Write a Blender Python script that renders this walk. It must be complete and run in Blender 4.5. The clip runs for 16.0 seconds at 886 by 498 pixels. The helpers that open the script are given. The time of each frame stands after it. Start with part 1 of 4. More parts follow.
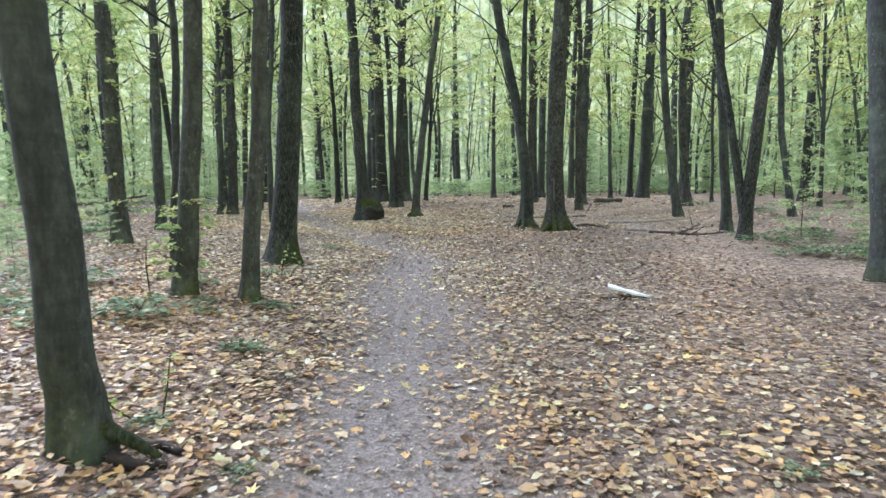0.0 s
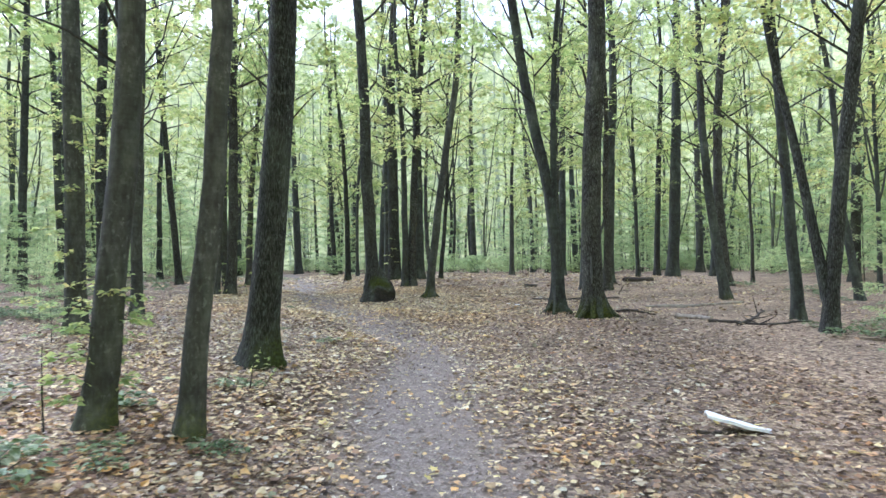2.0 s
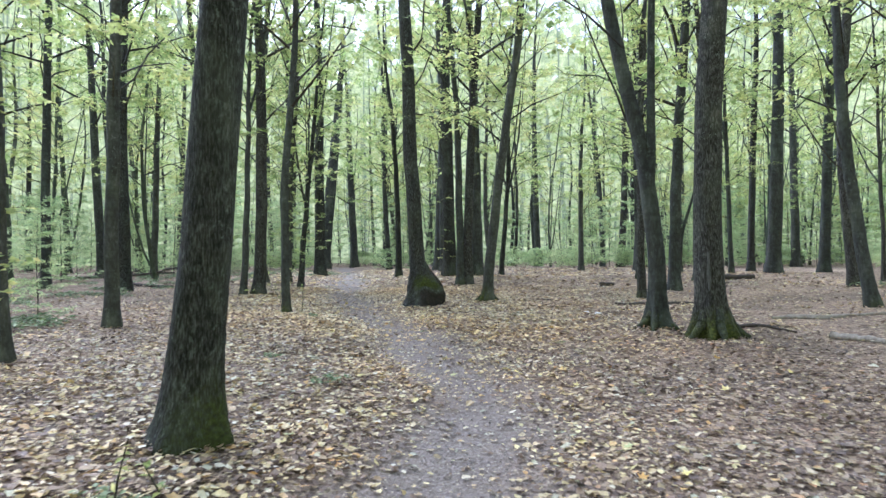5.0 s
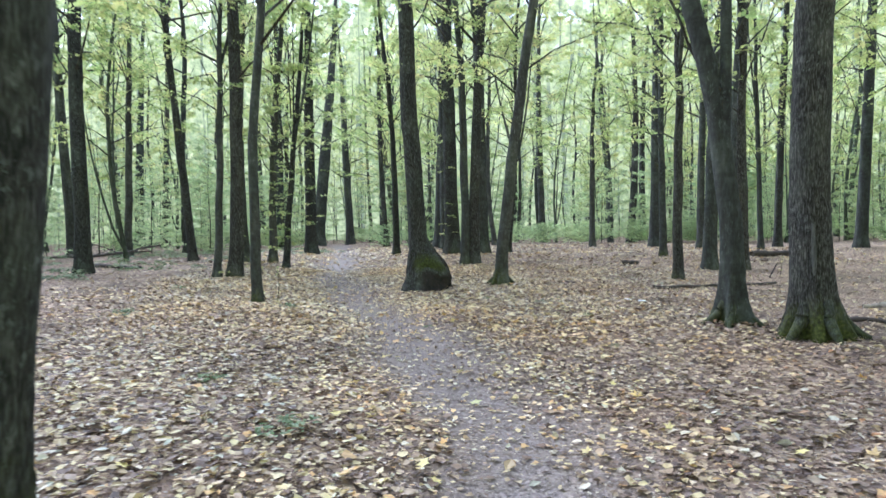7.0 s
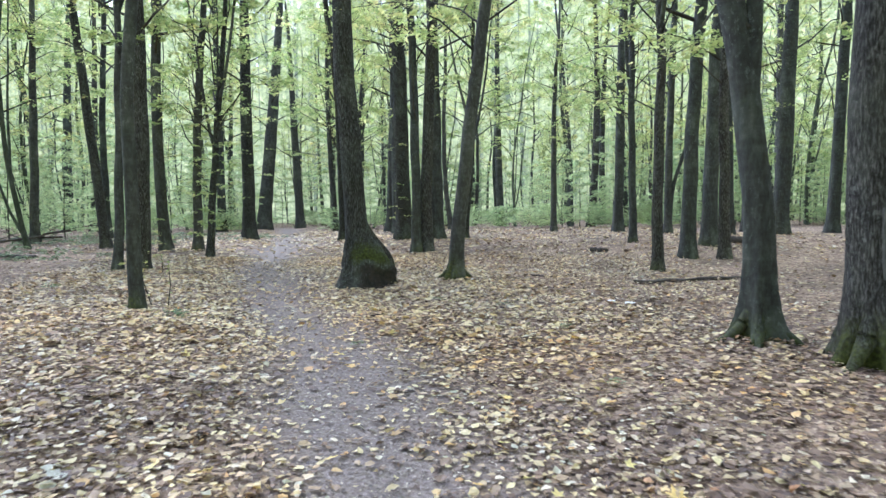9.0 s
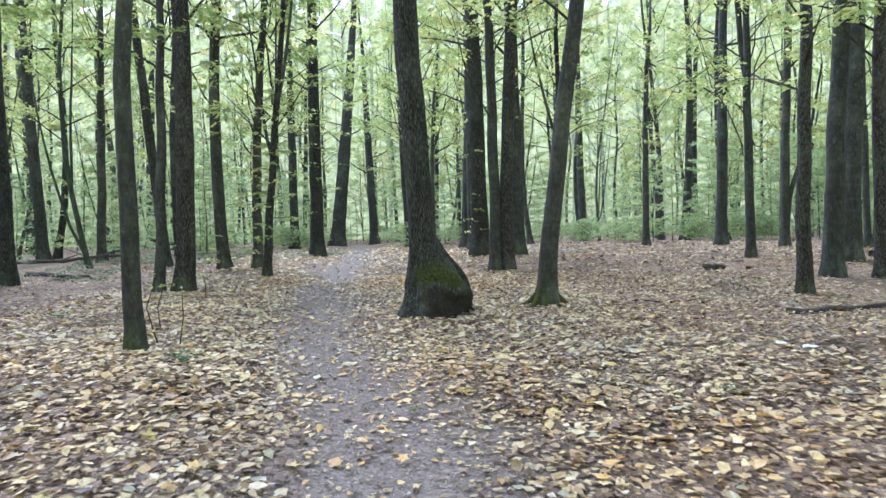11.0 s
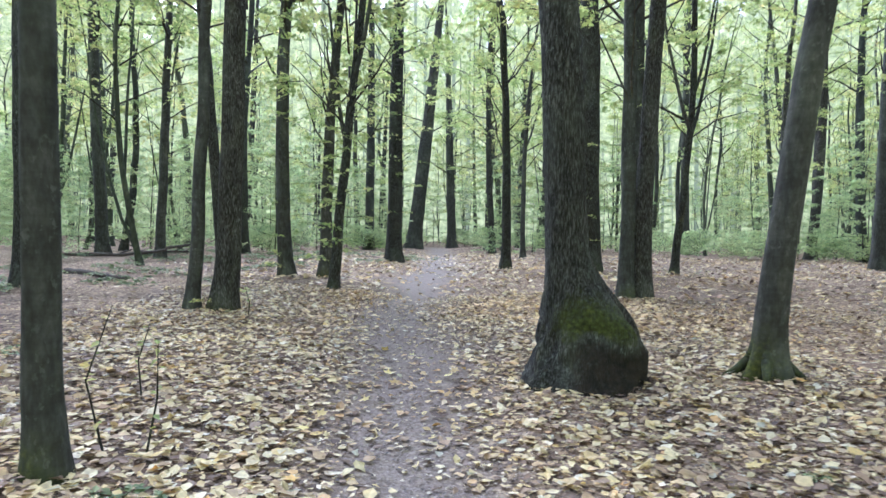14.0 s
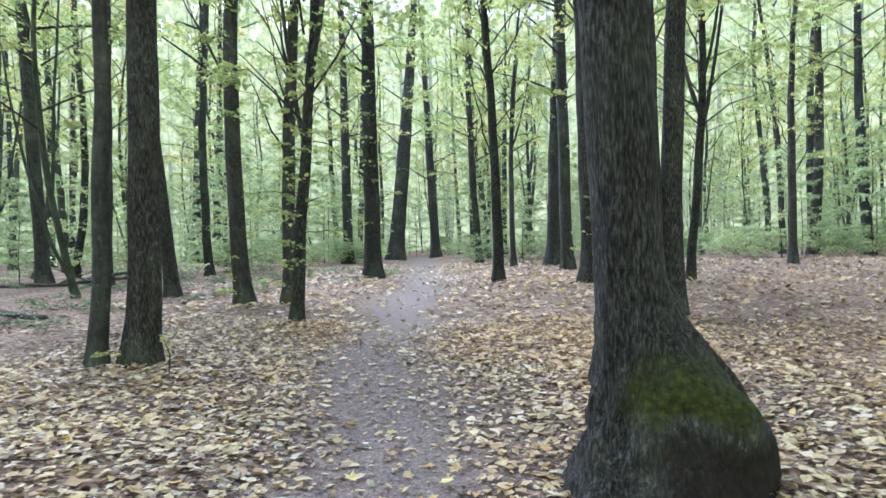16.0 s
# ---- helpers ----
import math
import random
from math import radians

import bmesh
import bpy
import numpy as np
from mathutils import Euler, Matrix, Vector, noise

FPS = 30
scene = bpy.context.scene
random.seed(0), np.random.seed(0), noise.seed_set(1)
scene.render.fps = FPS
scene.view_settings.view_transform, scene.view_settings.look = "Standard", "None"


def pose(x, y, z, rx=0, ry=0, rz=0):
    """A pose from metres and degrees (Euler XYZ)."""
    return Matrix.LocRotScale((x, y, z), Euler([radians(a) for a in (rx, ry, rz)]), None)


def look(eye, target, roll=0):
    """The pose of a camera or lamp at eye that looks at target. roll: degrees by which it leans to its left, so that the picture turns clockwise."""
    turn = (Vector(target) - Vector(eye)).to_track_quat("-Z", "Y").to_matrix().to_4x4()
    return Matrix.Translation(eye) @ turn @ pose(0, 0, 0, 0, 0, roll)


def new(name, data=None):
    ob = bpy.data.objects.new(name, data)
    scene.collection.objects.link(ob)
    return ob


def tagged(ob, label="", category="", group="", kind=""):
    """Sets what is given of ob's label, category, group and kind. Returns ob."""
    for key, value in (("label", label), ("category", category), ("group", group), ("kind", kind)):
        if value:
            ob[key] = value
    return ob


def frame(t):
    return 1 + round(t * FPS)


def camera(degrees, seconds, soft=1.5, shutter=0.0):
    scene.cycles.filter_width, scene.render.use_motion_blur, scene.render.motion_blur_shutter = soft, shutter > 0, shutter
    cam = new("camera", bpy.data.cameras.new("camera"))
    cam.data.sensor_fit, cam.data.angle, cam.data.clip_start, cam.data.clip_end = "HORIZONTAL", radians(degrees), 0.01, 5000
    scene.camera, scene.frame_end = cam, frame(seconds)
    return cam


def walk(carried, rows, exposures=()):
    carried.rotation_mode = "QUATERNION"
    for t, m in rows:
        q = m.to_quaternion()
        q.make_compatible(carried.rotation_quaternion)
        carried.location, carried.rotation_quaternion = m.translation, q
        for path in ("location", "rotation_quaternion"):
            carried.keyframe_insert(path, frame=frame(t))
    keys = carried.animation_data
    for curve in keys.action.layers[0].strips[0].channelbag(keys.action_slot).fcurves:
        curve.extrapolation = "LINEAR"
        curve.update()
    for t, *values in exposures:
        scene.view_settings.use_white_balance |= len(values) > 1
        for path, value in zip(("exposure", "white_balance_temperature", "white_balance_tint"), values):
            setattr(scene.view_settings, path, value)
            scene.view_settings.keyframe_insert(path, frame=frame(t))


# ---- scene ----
cam = camera(70.2, 16.0, soft=1.5, shutter=0.38)
PATH = [
    (0, (0.097, 0.094, 1.463), (0.081, 2.085, 1.274), -0.7),
    (0.5, (0.03, 0.498, 1.456), (0.064, 2.49, 1.283), -0.1),
    (1, (-0.007, 1.037, 1.537), (-0.031, 3.035, 1.456), -0.6),
    (1.5, (-0.046, 1.579, 1.557), (-0.114, 3.576, 1.478), -0.3),
    (2, (-0.015, 2.064, 1.545), (-0.073, 4.063, 1.595), -0.5),
    (2.5, (0.002, 2.583, 1.601), (-0.086, 4.581, 1.628), -1.7),
    (3, (-0.061, 3.125, 1.613), (-0.16, 5.122, 1.626), -0.5),
    (3.5, (-0.025, 3.58, 1.61), (-0.155, 5.574, 1.696), -0.8),
    (4, (-0.032, 4.073, 1.644), (-0.277, 6.058, 1.655), -0.4),
    (6.5, (-0.345, 6.832, 1.644), (-0.601, 8.815, 1.698), -0.5),
    (7, (-0.494, 7.387, 1.635), (-0.742, 9.371, 1.586), -0.8),
    (7.5, (-0.473, 7.95, 1.616), (-0.571, 9.945, 1.511), -1.4),
    (8, (-0.419, 8.49, 1.667), (-0.528, 10.484, 1.559), -0.5),
    (10.3, (-0.704, 10.736, 1.602), (-0.881, 12.727, 1.534), -2.5),
    (10.5, (-0.714, 10.96, 1.581), (-0.975, 12.942, 1.611), -1.4),
    (11, (-0.785, 11.482, 1.601), (-1.137, 13.45, 1.55), -1.3),
    (11.5, (-0.938, 11.993, 1.637), (-1.26, 13.966, 1.569), -1.8),
    (12, (-1.096, 12.478, 1.643), (-1.541, 14.427, 1.69), -1.1),
    (12.5, (-1.334, 12.982, 1.609), (-1.859, 14.911, 1.602), -0.6),
    (13, (-1.555, 13.437, 1.645), (-2.106, 15.36, 1.63), -4.0),
    (13.5, (-1.728, 13.921, 1.675), (-2.311, 15.834, 1.679), 0.5),
    (14, (-2.004, 14.328, 1.711), (-2.578, 16.244, 1.67), 1.1),
    (14.5, (-2.134, 14.806, 1.731), (-2.733, 16.71, 1.608), -1.3),
    (15, (-2.275, 15.308, 1.81), (-2.881, 17.213, 1.772), -0.1),
    (15.5, (-2.439, 15.77, 1.797), (-2.999, 17.689, 1.859), -0.1),
    (16, (-2.593, 16.246, 1.803), (-3.117, 18.176, 1.786), -1.4),
]
walk(cam, [(t, look(eye, target, roll)) for t, eye, target, roll in PATH], exposures=[(0.0, 1.93, 4960, 17), (4.0, 1.87, 4910, 18), (7.0, 2.00, 4860, 18), (12.0, 2.01, 4860, 20), (16.0, 2.07, 4870, 21)])

SKY_STRENGTH, SUN_STRENGTH = 0.112, 1.35

# ---------------------------------------------------------------- world and light
world = bpy.data.worlds.new("overcast_sky")
scene.world = world
world.use_nodes = True
wn, wl = world.node_tree.nodes, world.node_tree.links
sky = wn.new("ShaderNodeTexSky")
sky.sky_type = "NISHITA"
sky.sun_disc = False
sky.sun_elevation = radians(40)
sky.sun_rotation = radians(-47)
sky.dust_density = 4.0
grey = wn.new("ShaderNodeHueSaturation")
grey.inputs["Saturation"].default_value = 0.25
wl.new(sky.outputs[0], grey.inputs["Color"])
wl.new(grey.outputs[0], wn["Background"].inputs[0])
wn["Background"].inputs[1].default_value = SKY_STRENGTH

sun_data = bpy.data.lights.new("sun", "SUN")
sun_data.energy = SUN_STRENGTH
sun_data.angle = radians(70)
sun_data.color = (1.0, 0.96, 0.88)
sun = new("sun", sun_data)
sun.matrix_world = look((-36, 46, 42), (0, 12, 0))


# ---------------------------------------------------------------- materials
def mat(name):
    m = bpy.data.materials.new(name)
    m.use_nodes = True
    return m, m.node_tree.nodes, m.node_tree.links, m.node_tree.nodes["Principled BSDF"]


def ramp(nodes, stops, interpolation="LINEAR"):
    r = nodes.new("ShaderNodeValToRGB")
    r.color_ramp.interpolation = interpolation
    while len(r.color_ramp.elements) < len(stops):
        r.color_ramp.elements.new(0.5)
    for e, (at, c) in zip(r.color_ramp.elements, stops):
        e.position, e.color = at, (*c, 1)
    return r


def noise_node(nodes, links, scale, detail=4, coords="Object", stretch=None, rough=0.55):
    tc = nodes.new("ShaderNodeTexCoord")
    n = nodes.new("ShaderNodeTexNoise")
    n.inputs["Scale"].default_value, n.inputs["Detail"].default_value = scale, detail
    n.inputs["Roughness"].default_value = rough
    if stretch:
        mp = nodes.new("ShaderNodeMapping")
        mp.inputs["Scale"].default_value = stretch
        links.new(tc.outputs[coords], mp.inputs[0])
        links.new(mp.outputs[0], n.inputs["Vector"])
    else:
        links.new(tc.outputs[coords], n.inputs["Vector"])
    return n


def mixer(nodes, links, fac, a, b, mode="MIX"):
    mx = nodes.new("ShaderNodeMix")
    mx.data_type, mx.blend_type = "RGBA", mode
    for sock, v in ((mx.inputs["Factor"], fac), (mx.inputs["A"], a), (mx.inputs["B"], b)):
        if isinstance(v, (int, float)):
            sock.default_value = v
        elif isinstance(v, tuple):
            sock.default_value = (*v, 1)
        else:
            links.new(v, sock)
    return mx.outputs["Result"]


def bark_material(name, dark, mid, light, furrow, depth, harsh=0.0, lichen=(0.20, 0.22, 0.17), lichen_amount=0.5, long=0.16, flakes=0.0, bands=0.0):
    """Bark: upright furrows, blotches of lichen, moss where the mesh's moss value asks for it."""
    m, n, l, p = mat(name)
    fine = noise_node(n, l, furrow, 6, stretch=(1, 1, long), rough=0.65)
    big = noise_node(n, l, 2.2, 5, stretch=(1, 1, 0.5))
    r = ramp(n, [(0.28 + 0.12 * harsh, dark), (0.5, mid), (0.75 - 0.14 * harsh, light)])
    l.new(fine.outputs[0], r.inputs[0])
    blotch = ramp(n, [(0.5, (0, 0, 0)), (0.72, (lichen_amount,) * 3)])
    l.new(big.outputs[0], blotch.inputs[0])
    col = mixer(n, l, blotch.outputs[0], r.outputs[0], lichen)
    mottle = ramp(n, [(0.3, (0.62, 0.62, 0.60)), (0.5, (0.95, 0.95, 0.93)), (0.72, (1.45, 1.45, 1.40))])
    l.new(noise_node(n, l, 7.5, 6, stretch=(1, 1, 0.55), rough=0.7).outputs[0], mottle.inputs[0])
    col = mixer(n, l, 1.0, col, mottle.outputs[0], "MULTIPLY")
    if bands:
        rings = ramp(n, [(0.38, (1 - bands,) * 3), (0.5, (1, 1, 1)), (0.64, (1 + bands,) * 3)])
        l.new(noise_node(n, l, 3.0, 5, stretch=(1, 1, 7), rough=0.7).outputs[0], rings.inputs[0])
        col = mixer(n, l, 1.0, col, rings.outputs[0], "MULTIPLY")
    if flakes:
        flake = ramp(n, [(0.57, (0, 0, 0)), (0.63, (flakes,) * 3)])
        l.new(noise_node(n, l, 24, 6, stretch=(1, 1, 0.6), rough=0.7).outputs[0], flake.inputs[0])
        where = ramp(n, [(0.42, (0.1, 0.1, 0.1)), (0.6, (1, 1, 1))])
        l.new(noise_node(n, l, 1.6, 3, stretch=(1, 1, 0.5)).outputs[0], where.inputs[0])
        col = mixer(n, l, mixer(n, l, 1.0, flake.outputs[0], where.outputs[0], "MULTIPLY"), col, (0.24, 0.26, 0.22))
    at = n.new("ShaderNodeAttribute")
    at.attribute_name = "moss"
    speck = noise_node(n, l, 14, 5)
    mossy = n.new("ShaderNodeMath")
    mossy.operation = "MULTIPLY_ADD"
    l.new(speck.outputs[0], mossy.inputs[0])
    mossy.inputs[1].default_value = 1.2
    mossy.inputs[2].default_value = -0.98
    add = n.new("ShaderNodeMath")
    add.operation, add.use_clamp = "ADD", True
    l.new(mossy.outputs[0], add.inputs[0])
    two = n.new("ShaderNodeMath")
    two.operation = "MULTIPLY"
    two.inputs[1].default_value = 1.6
    l.new(at.outputs["Fac"], two.inputs[0])
    l.new(two.outputs[0], add.inputs[1])
    moss = ramp(n, [(0.3, (0.016, 0.020, 0.005)), (0.55, (0.054, 0.064, 0.012)), (0.8, (0.125, 0.135, 0.025))])
    l.new(noise_node(n, l, 30, 5).outputs[0], moss.inputs[0])
    col = mixer(n, l, add.outputs[0], col, moss.outputs[0])
    # moss values below zero turn the bark brown-black
    dark_mix = n.new("ShaderNodeMath")
    dark_mix.operation, dark_mix.use_clamp = "MULTIPLY", True
    l.new(at.outputs["Fac"], dark_mix.inputs[0])
    dark_mix.inputs[1].default_value = -1.0
    rotten = ramp(n, [(0.35, (0.010, 0.008, 0.006)), (0.7, (0.034, 0.024, 0.017))])
    l.new(speck.outputs[0], rotten.inputs[0])
    col = mixer(n, l, dark_mix.outputs[0], col, rotten.outputs[0])
    info = n.new("ShaderNodeObjectInfo")
    tone = ramp(n, [(0, (0.86, 0.90, 0.85)), (0.5, (1.10, 1.11, 1.07)), (1, (1.34, 1.27, 1.18))])
    l.new(info.outputs["Random"], tone.inputs[0])
    l.new(mixer(n, l, 1.0, col, tone.outputs[0], "MULTIPLY"), p.inputs["Base Color"])
    p.inputs["Roughness"].default_value = 0.9
    p.inputs["Specular IOR Level"].default_value = 0.25
    b = n.new("ShaderNodeBump")
    b.inputs["Strength"].default_value, b.inputs["Distance"].default_value = 0.9, depth
    l.new(fine.outputs[0], b.inputs["Height"])
    l.new(b.outputs[0], p.inputs["Normal"])
    return m


def leaf_material(name, stops, through_amount=0.45, share=0.62, patchy=0.0, clump=0.0):
    """Thin leaves: each one takes its own colour, and part of the light passes through. clump: blades are cut into leaves of about that many to the metre."""
    m, n, l, p = mat(name)
    r = ramp(n, stops)
    geo, info = n.new("ShaderNodeNewGeometry"), n.new("ShaderNodeObjectInfo")
    mx = n.new("ShaderNodeMath")
    mx.operation = "MULTIPLY_ADD"
    l.new(geo.outputs["Random Per Island"], mx.inputs[0])
    mx.inputs[1].default_value = share
    sh = n.new("ShaderNodeMath")
    sh.operation = "MULTIPLY"
    sh.inputs[1].default_value = 1 - share
    l.new(info.outputs["Random"], sh.inputs[0])
    l.new(sh.outputs[0], mx.inputs[2])
    l.new(mx.outputs[0], r.inputs[0])
    vein = noise_node(n, l, 40, 3)
    dap = ramp(n, [(0.3, (0.8, 0.8, 0.8)), (0.7, (1.15, 1.15, 1.1))])
    l.new(vein.outputs[0], dap.inputs[0])
    col = mixer(n, l, 1.0, r.outputs[0], dap.outputs[0], "MULTIPLY")
    if patchy:
        wide = noise_node(n, l, 0.8, 4)
        tone = ramp(n, [(0.35, (1 - patchy, 1 - patchy, 1 - patchy * 0.9)), (0.65, (1.1, 1.08, 1.05))])
        l.new(wide.outputs[0], tone.inputs[0])
        col = mixer(n, l, 1.0, col, tone.outputs[0], "MULTIPLY")
        kind = ramp(n, [(0.46, (1, 1, 1)), (0.62, (0.97, 0.88, 0.77))])
        l.new(noise_node(n, l, 0.42, 3).outputs[0], kind.inputs[0])
        col = mixer(n, l, 1.0, col, kind.outputs[0], "MULTIPLY")
    l.new(col, p.inputs["Base Color"])
    p.inputs["Roughness"].default_value = 0.6
    if through_amount:
        tr = n.new("ShaderNodeBsdfTranslucent")
        l.new(col, tr.inputs[0])
        ms = n.new("ShaderNodeMixShader")
        ms.inputs[0].default_value = through_amount
        l.new(p.outputs[0], ms.inputs[1])
        l.new(tr.outputs[0], ms.inputs[2])
        l.new(ms.outputs[0], n["Material Output"].inputs[0])
        if clump:
            cells = n.new("ShaderNodeTexVoronoi")
            cells.inputs["Scale"].default_value = clump
            l.new(n["Texture Coordinate"].outputs["Object"], cells.inputs["Vector"])
            cut = ramp(n, [(0.46, (1, 1, 1)), (0.47, (0, 0, 0))])
            l.new(cells.outputs["Distance"], cut.inputs[0])
            clear, whole = n.new("ShaderNodeBsdfTransparent"), n.new("ShaderNodeMixShader")
            l.new(cut.outputs[0], whole.inputs[0])
            l.new(clear.outputs[0], whole.inputs[1])
            l.new(ms.outputs[0], whole.inputs[2])
            l.new(whole.outputs[0], n["Material Output"].inputs[0])
    return m


BARK_SMOOTH = bark_material("smooth_grey_bark", (0.030, 0.030, 0.027), (0.048, 0.049, 0.045), (0.078, 0.080, 0.074), 26, 0.006, lichen=(0.15, 0.17, 0.13), lichen_amount=0.5, long=0.32, flakes=0.45, bands=0.13)
BARK_ROUGH = bark_material("furrowed_dark_bark", (0.008, 0.008, 0.007), (0.033, 0.032, 0.029), (0.098, 0.095, 0.087), 75, 0.016, harsh=0.8, lichen_amount=0.25, long=0.2, flakes=0.5)
# bark of the far trunks: the haze of distance is mixed into its grey-green
BARK_HAZED = bark_material("hazed_far_bark", (0.040, 0.047, 0.034), (0.070, 0.080, 0.058), (0.11, 0.122, 0.09), 22, 0.005)
BARE_WOOD = bark_material("bare_wood", (0.05, 0.05, 0.046), (0.10, 0.10, 0.095), (0.20, 0.198, 0.188), 50, 0.004)
BARK_TWIG = bark_material("twig_bark", (0.02, 0.018, 0.014), (0.04, 0.036, 0.028), (0.07, 0.064, 0.05), 40, 0.002)
LEAF_CANOPY = leaf_material("beech_leaf", [(0.0, (0.19, 0.29, 0.09)), (0.35, (0.36, 0.45, 0.16)), (0.65, (0.55, 0.59, 0.22)), (0.85, (0.72, 0.68, 0.28)), (1.0, (0.78, 0.64, 0.25))], 0.55)
LEAF_SPRAY = leaf_material("beech_spray", [(0.0, (0.20, 0.30, 0.09)), (0.35, (0.38, 0.47, 0.16)), (0.65, (0.57, 0.61, 0.22)), (0.85, (0.74, 0.70, 0.28)), (1.0, (0.80, 0.66, 0.25))], 0.6, clump=11)
LEAF_LOW = leaf_material("understory_leaf", [(0.0, (0.28, 0.39, 0.18)), (0.45, (0.43, 0.54, 0.26)), (0.8, (0.59, 0.66, 0.33)), (1.0, (0.72, 0.73, 0.38))], 0.6, clump=12)
LEAF_HERB = leaf_material("herb_leaf", [(0.0, (0.10, 0.15, 0.065)), (0.5, (0.20, 0.27, 0.125)), (1.0, (0.46, 0.50, 0.29))], 0.35)
LITTER_STOPS = [(0.0, (0.115, 0.078, 0.056)), (0.18, (0.23, 0.156, 0.105)), (0.35, (0.345, 0.25, 0.160)), (0.49, (0.49, 0.38, 0.225)), (0.63, (0.67, 0.56, 0.31)), (0.79, (0.79, 0.70, 0.38)), (0.87, (0.65, 0.40, 0.14)), (0.93, (0.83, 0.77, 0.59)), (1.0, (0.42, 0.43, 0.30))]
LITTER = leaf_material("fallen_leaf", LITTER_STOPS, 0.15, share=1.0, patchy=0.30)
# old brown leaves, with the shade right of the path added to their colour
LITTER_OLD_SHADED = leaf_material("old_shaded_leaf", [(0.0, (0.10, 0.070, 0.054)), (0.25, (0.19, 0.135, 0.10)), (0.5, (0.29, 0.215, 0.155)), (0.75, (0.42, 0.325, 0.22)), (0.9, (0.56, 0.47, 0.30)), (0.96, (0.50, 0.27, 0.12)), (1.0, (0.66, 0.60, 0.44))], 0.1, share=1.0, patchy=0.30)
LITTER_FRESH = leaf_material("fresh_fallen_leaf", [(0.0, (0.40, 0.28, 0.17)), (0.3, (0.62, 0.48, 0.26)), (0.6, (0.78, 0.67, 0.36)), (0.82, (0.80, 0.73, 0.52)), (1.0, (0.74, 0.56, 0.20))], 0.2, share=1.0, patchy=0.2)
LITTER_WARM = leaf_material("orange_fallen_leaf", [(0.0, (0.20, 0.115, 0.065)), (0.25, (0.36, 0.22, 0.12)), (0.5, (0.56, 0.38, 0.20)), (0.75, (0.74, 0.53, 0.26)), (0.9, (0.74, 0.46, 0.15)), (1.0, (0.82, 0.70, 0.46))], 0.2, share=1.0, patchy=0.25)
CRUMB = leaf_material("leaf_crumb", [(0.0, (0.085, 0.065, 0.055)), (0.4, (0.19, 0.15, 0.125)), (0.75, (0.34, 0.28, 0.22)), (1.0, (0.56, 0.50, 0.38))], 0.0, share=1.0, patchy=0.25)
MAPLE = leaf_material("maple_leaf", [(0.0, (0.42, 0.27, 0.12)), (0.35, (0.62, 0.50, 0.20)), (0.7, (0.76, 0.66, 0.24)), (0.9, (0.72, 0.42, 0.12)), (1.0, (0.46, 0.50, 0.22))], 0.2, share=0.0)


def ground_material():
    """Trodden grey-brown earth on the path, matted old leaves beside it."""
    m, n, l, p = mat("forest_floor")
    v = n.new("ShaderNodeTexVoronoi")
    v.inputs["Scale"].default_value = 27
    v.inputs["Randomness"].default_value = 1
    tc = n.new("ShaderNodeTexCoord")
    warp = noise_node(n, l, 9, 3)
    shift = n.new("ShaderNodeVectorMath")
    shift.operation = "MULTIPLY_ADD"
    shift.inputs[1].default_value = (0.12, 0.12, 0.12)
    l.new(warp.outputs["Color"], shift.inputs[0])
    l.new(tc.outputs["Object"], shift.inputs[2])
    l.new(shift.outputs[0], v.inputs["Vector"])
    sep = n.new("ShaderNodeSeparateColor")
    l.new(v.outputs["Color"], sep.inputs[0])
    mat_leaves = ramp(n, [(0.0, (0.095, 0.070, 0.055)), (0.3, (0.195, 0.140, 0.102)), (0.6, (0.29, 0.217, 0.155)), (0.85, (0.42, 0.33, 0.225)), (1.0, (0.54, 0.44, 0.29))])
    l.new(sep.outputs[0], mat_leaves.inputs[0])
    patch = noise_node(n, l, 0.55, 5)
    patch_r = ramp(n, [(0.35, (0.62, 0.60, 0.58)), (0.65, (1.12, 1.08, 1.02))])
    l.new(patch.outputs[0], patch_r.inputs[0])
    floor_col = mixer(n, l, 1.0, mat_leaves.outputs[0], patch_r.outputs[0], "MULTIPLY")
    soil_n = noise_node(n, l, 38, 7, rough=0.7)
    soil = ramp(n, [(0.3, (0.150, 0.120, 0.104)), (0.55, (0.274, 0.230, 0.194)), (0.8, (0.41, 0.352, 0.302))])
    l.new(soil_n.outputs[0], soil.inputs[0])
    at = n.new("ShaderNodeAttribute")
    at.attribute_name = "trodden"
    edge = n.new("ShaderNodeMath")
    edge.operation = "MULTIPLY_ADD"
    l.new(noise_node(n, l, 5, 5).outputs[0], edge.inputs[0])
    edge.inputs[1].default_value = 1.6
    edge.inputs[2].default_value = -0.8
    tot = n.new("ShaderNodeMath")
    tot.operation, tot.use_clamp = "MULTIPLY_ADD", True
    l.new(edge.outputs[0], tot.inputs[0])
    tot.inputs[1].default_value = 0.5
    l.new(at.outputs["Fac"], tot.inputs[2])
    l.new(mixer(n, l, tot.outputs[0], floor_col, soil.outputs[0]), p.inputs["Base Color"])
    p.inputs["Roughness"].default_value = 0.92
    p.inputs["Specular IOR Level"].default_value = 0.2
    b = n.new("ShaderNodeBump")
    b.inputs["Strength"].default_value, b.inputs["Distance"].default_value = 0.7, 0.02
    l.new(v.outputs["Distance"], b.inputs["Height"])
    b2 = n.new("ShaderNodeBump")
    b2.inputs["Strength"].default_value, b2.inputs["Distance"].default_value = 0.6, 0.012
    l.new(soil_n.outputs[0], b2.inputs["Height"])
    l.new(b.outputs[0], b2.inputs["Normal"])
    l.new(b2.outputs[0], p.inputs["Normal"])
    return m


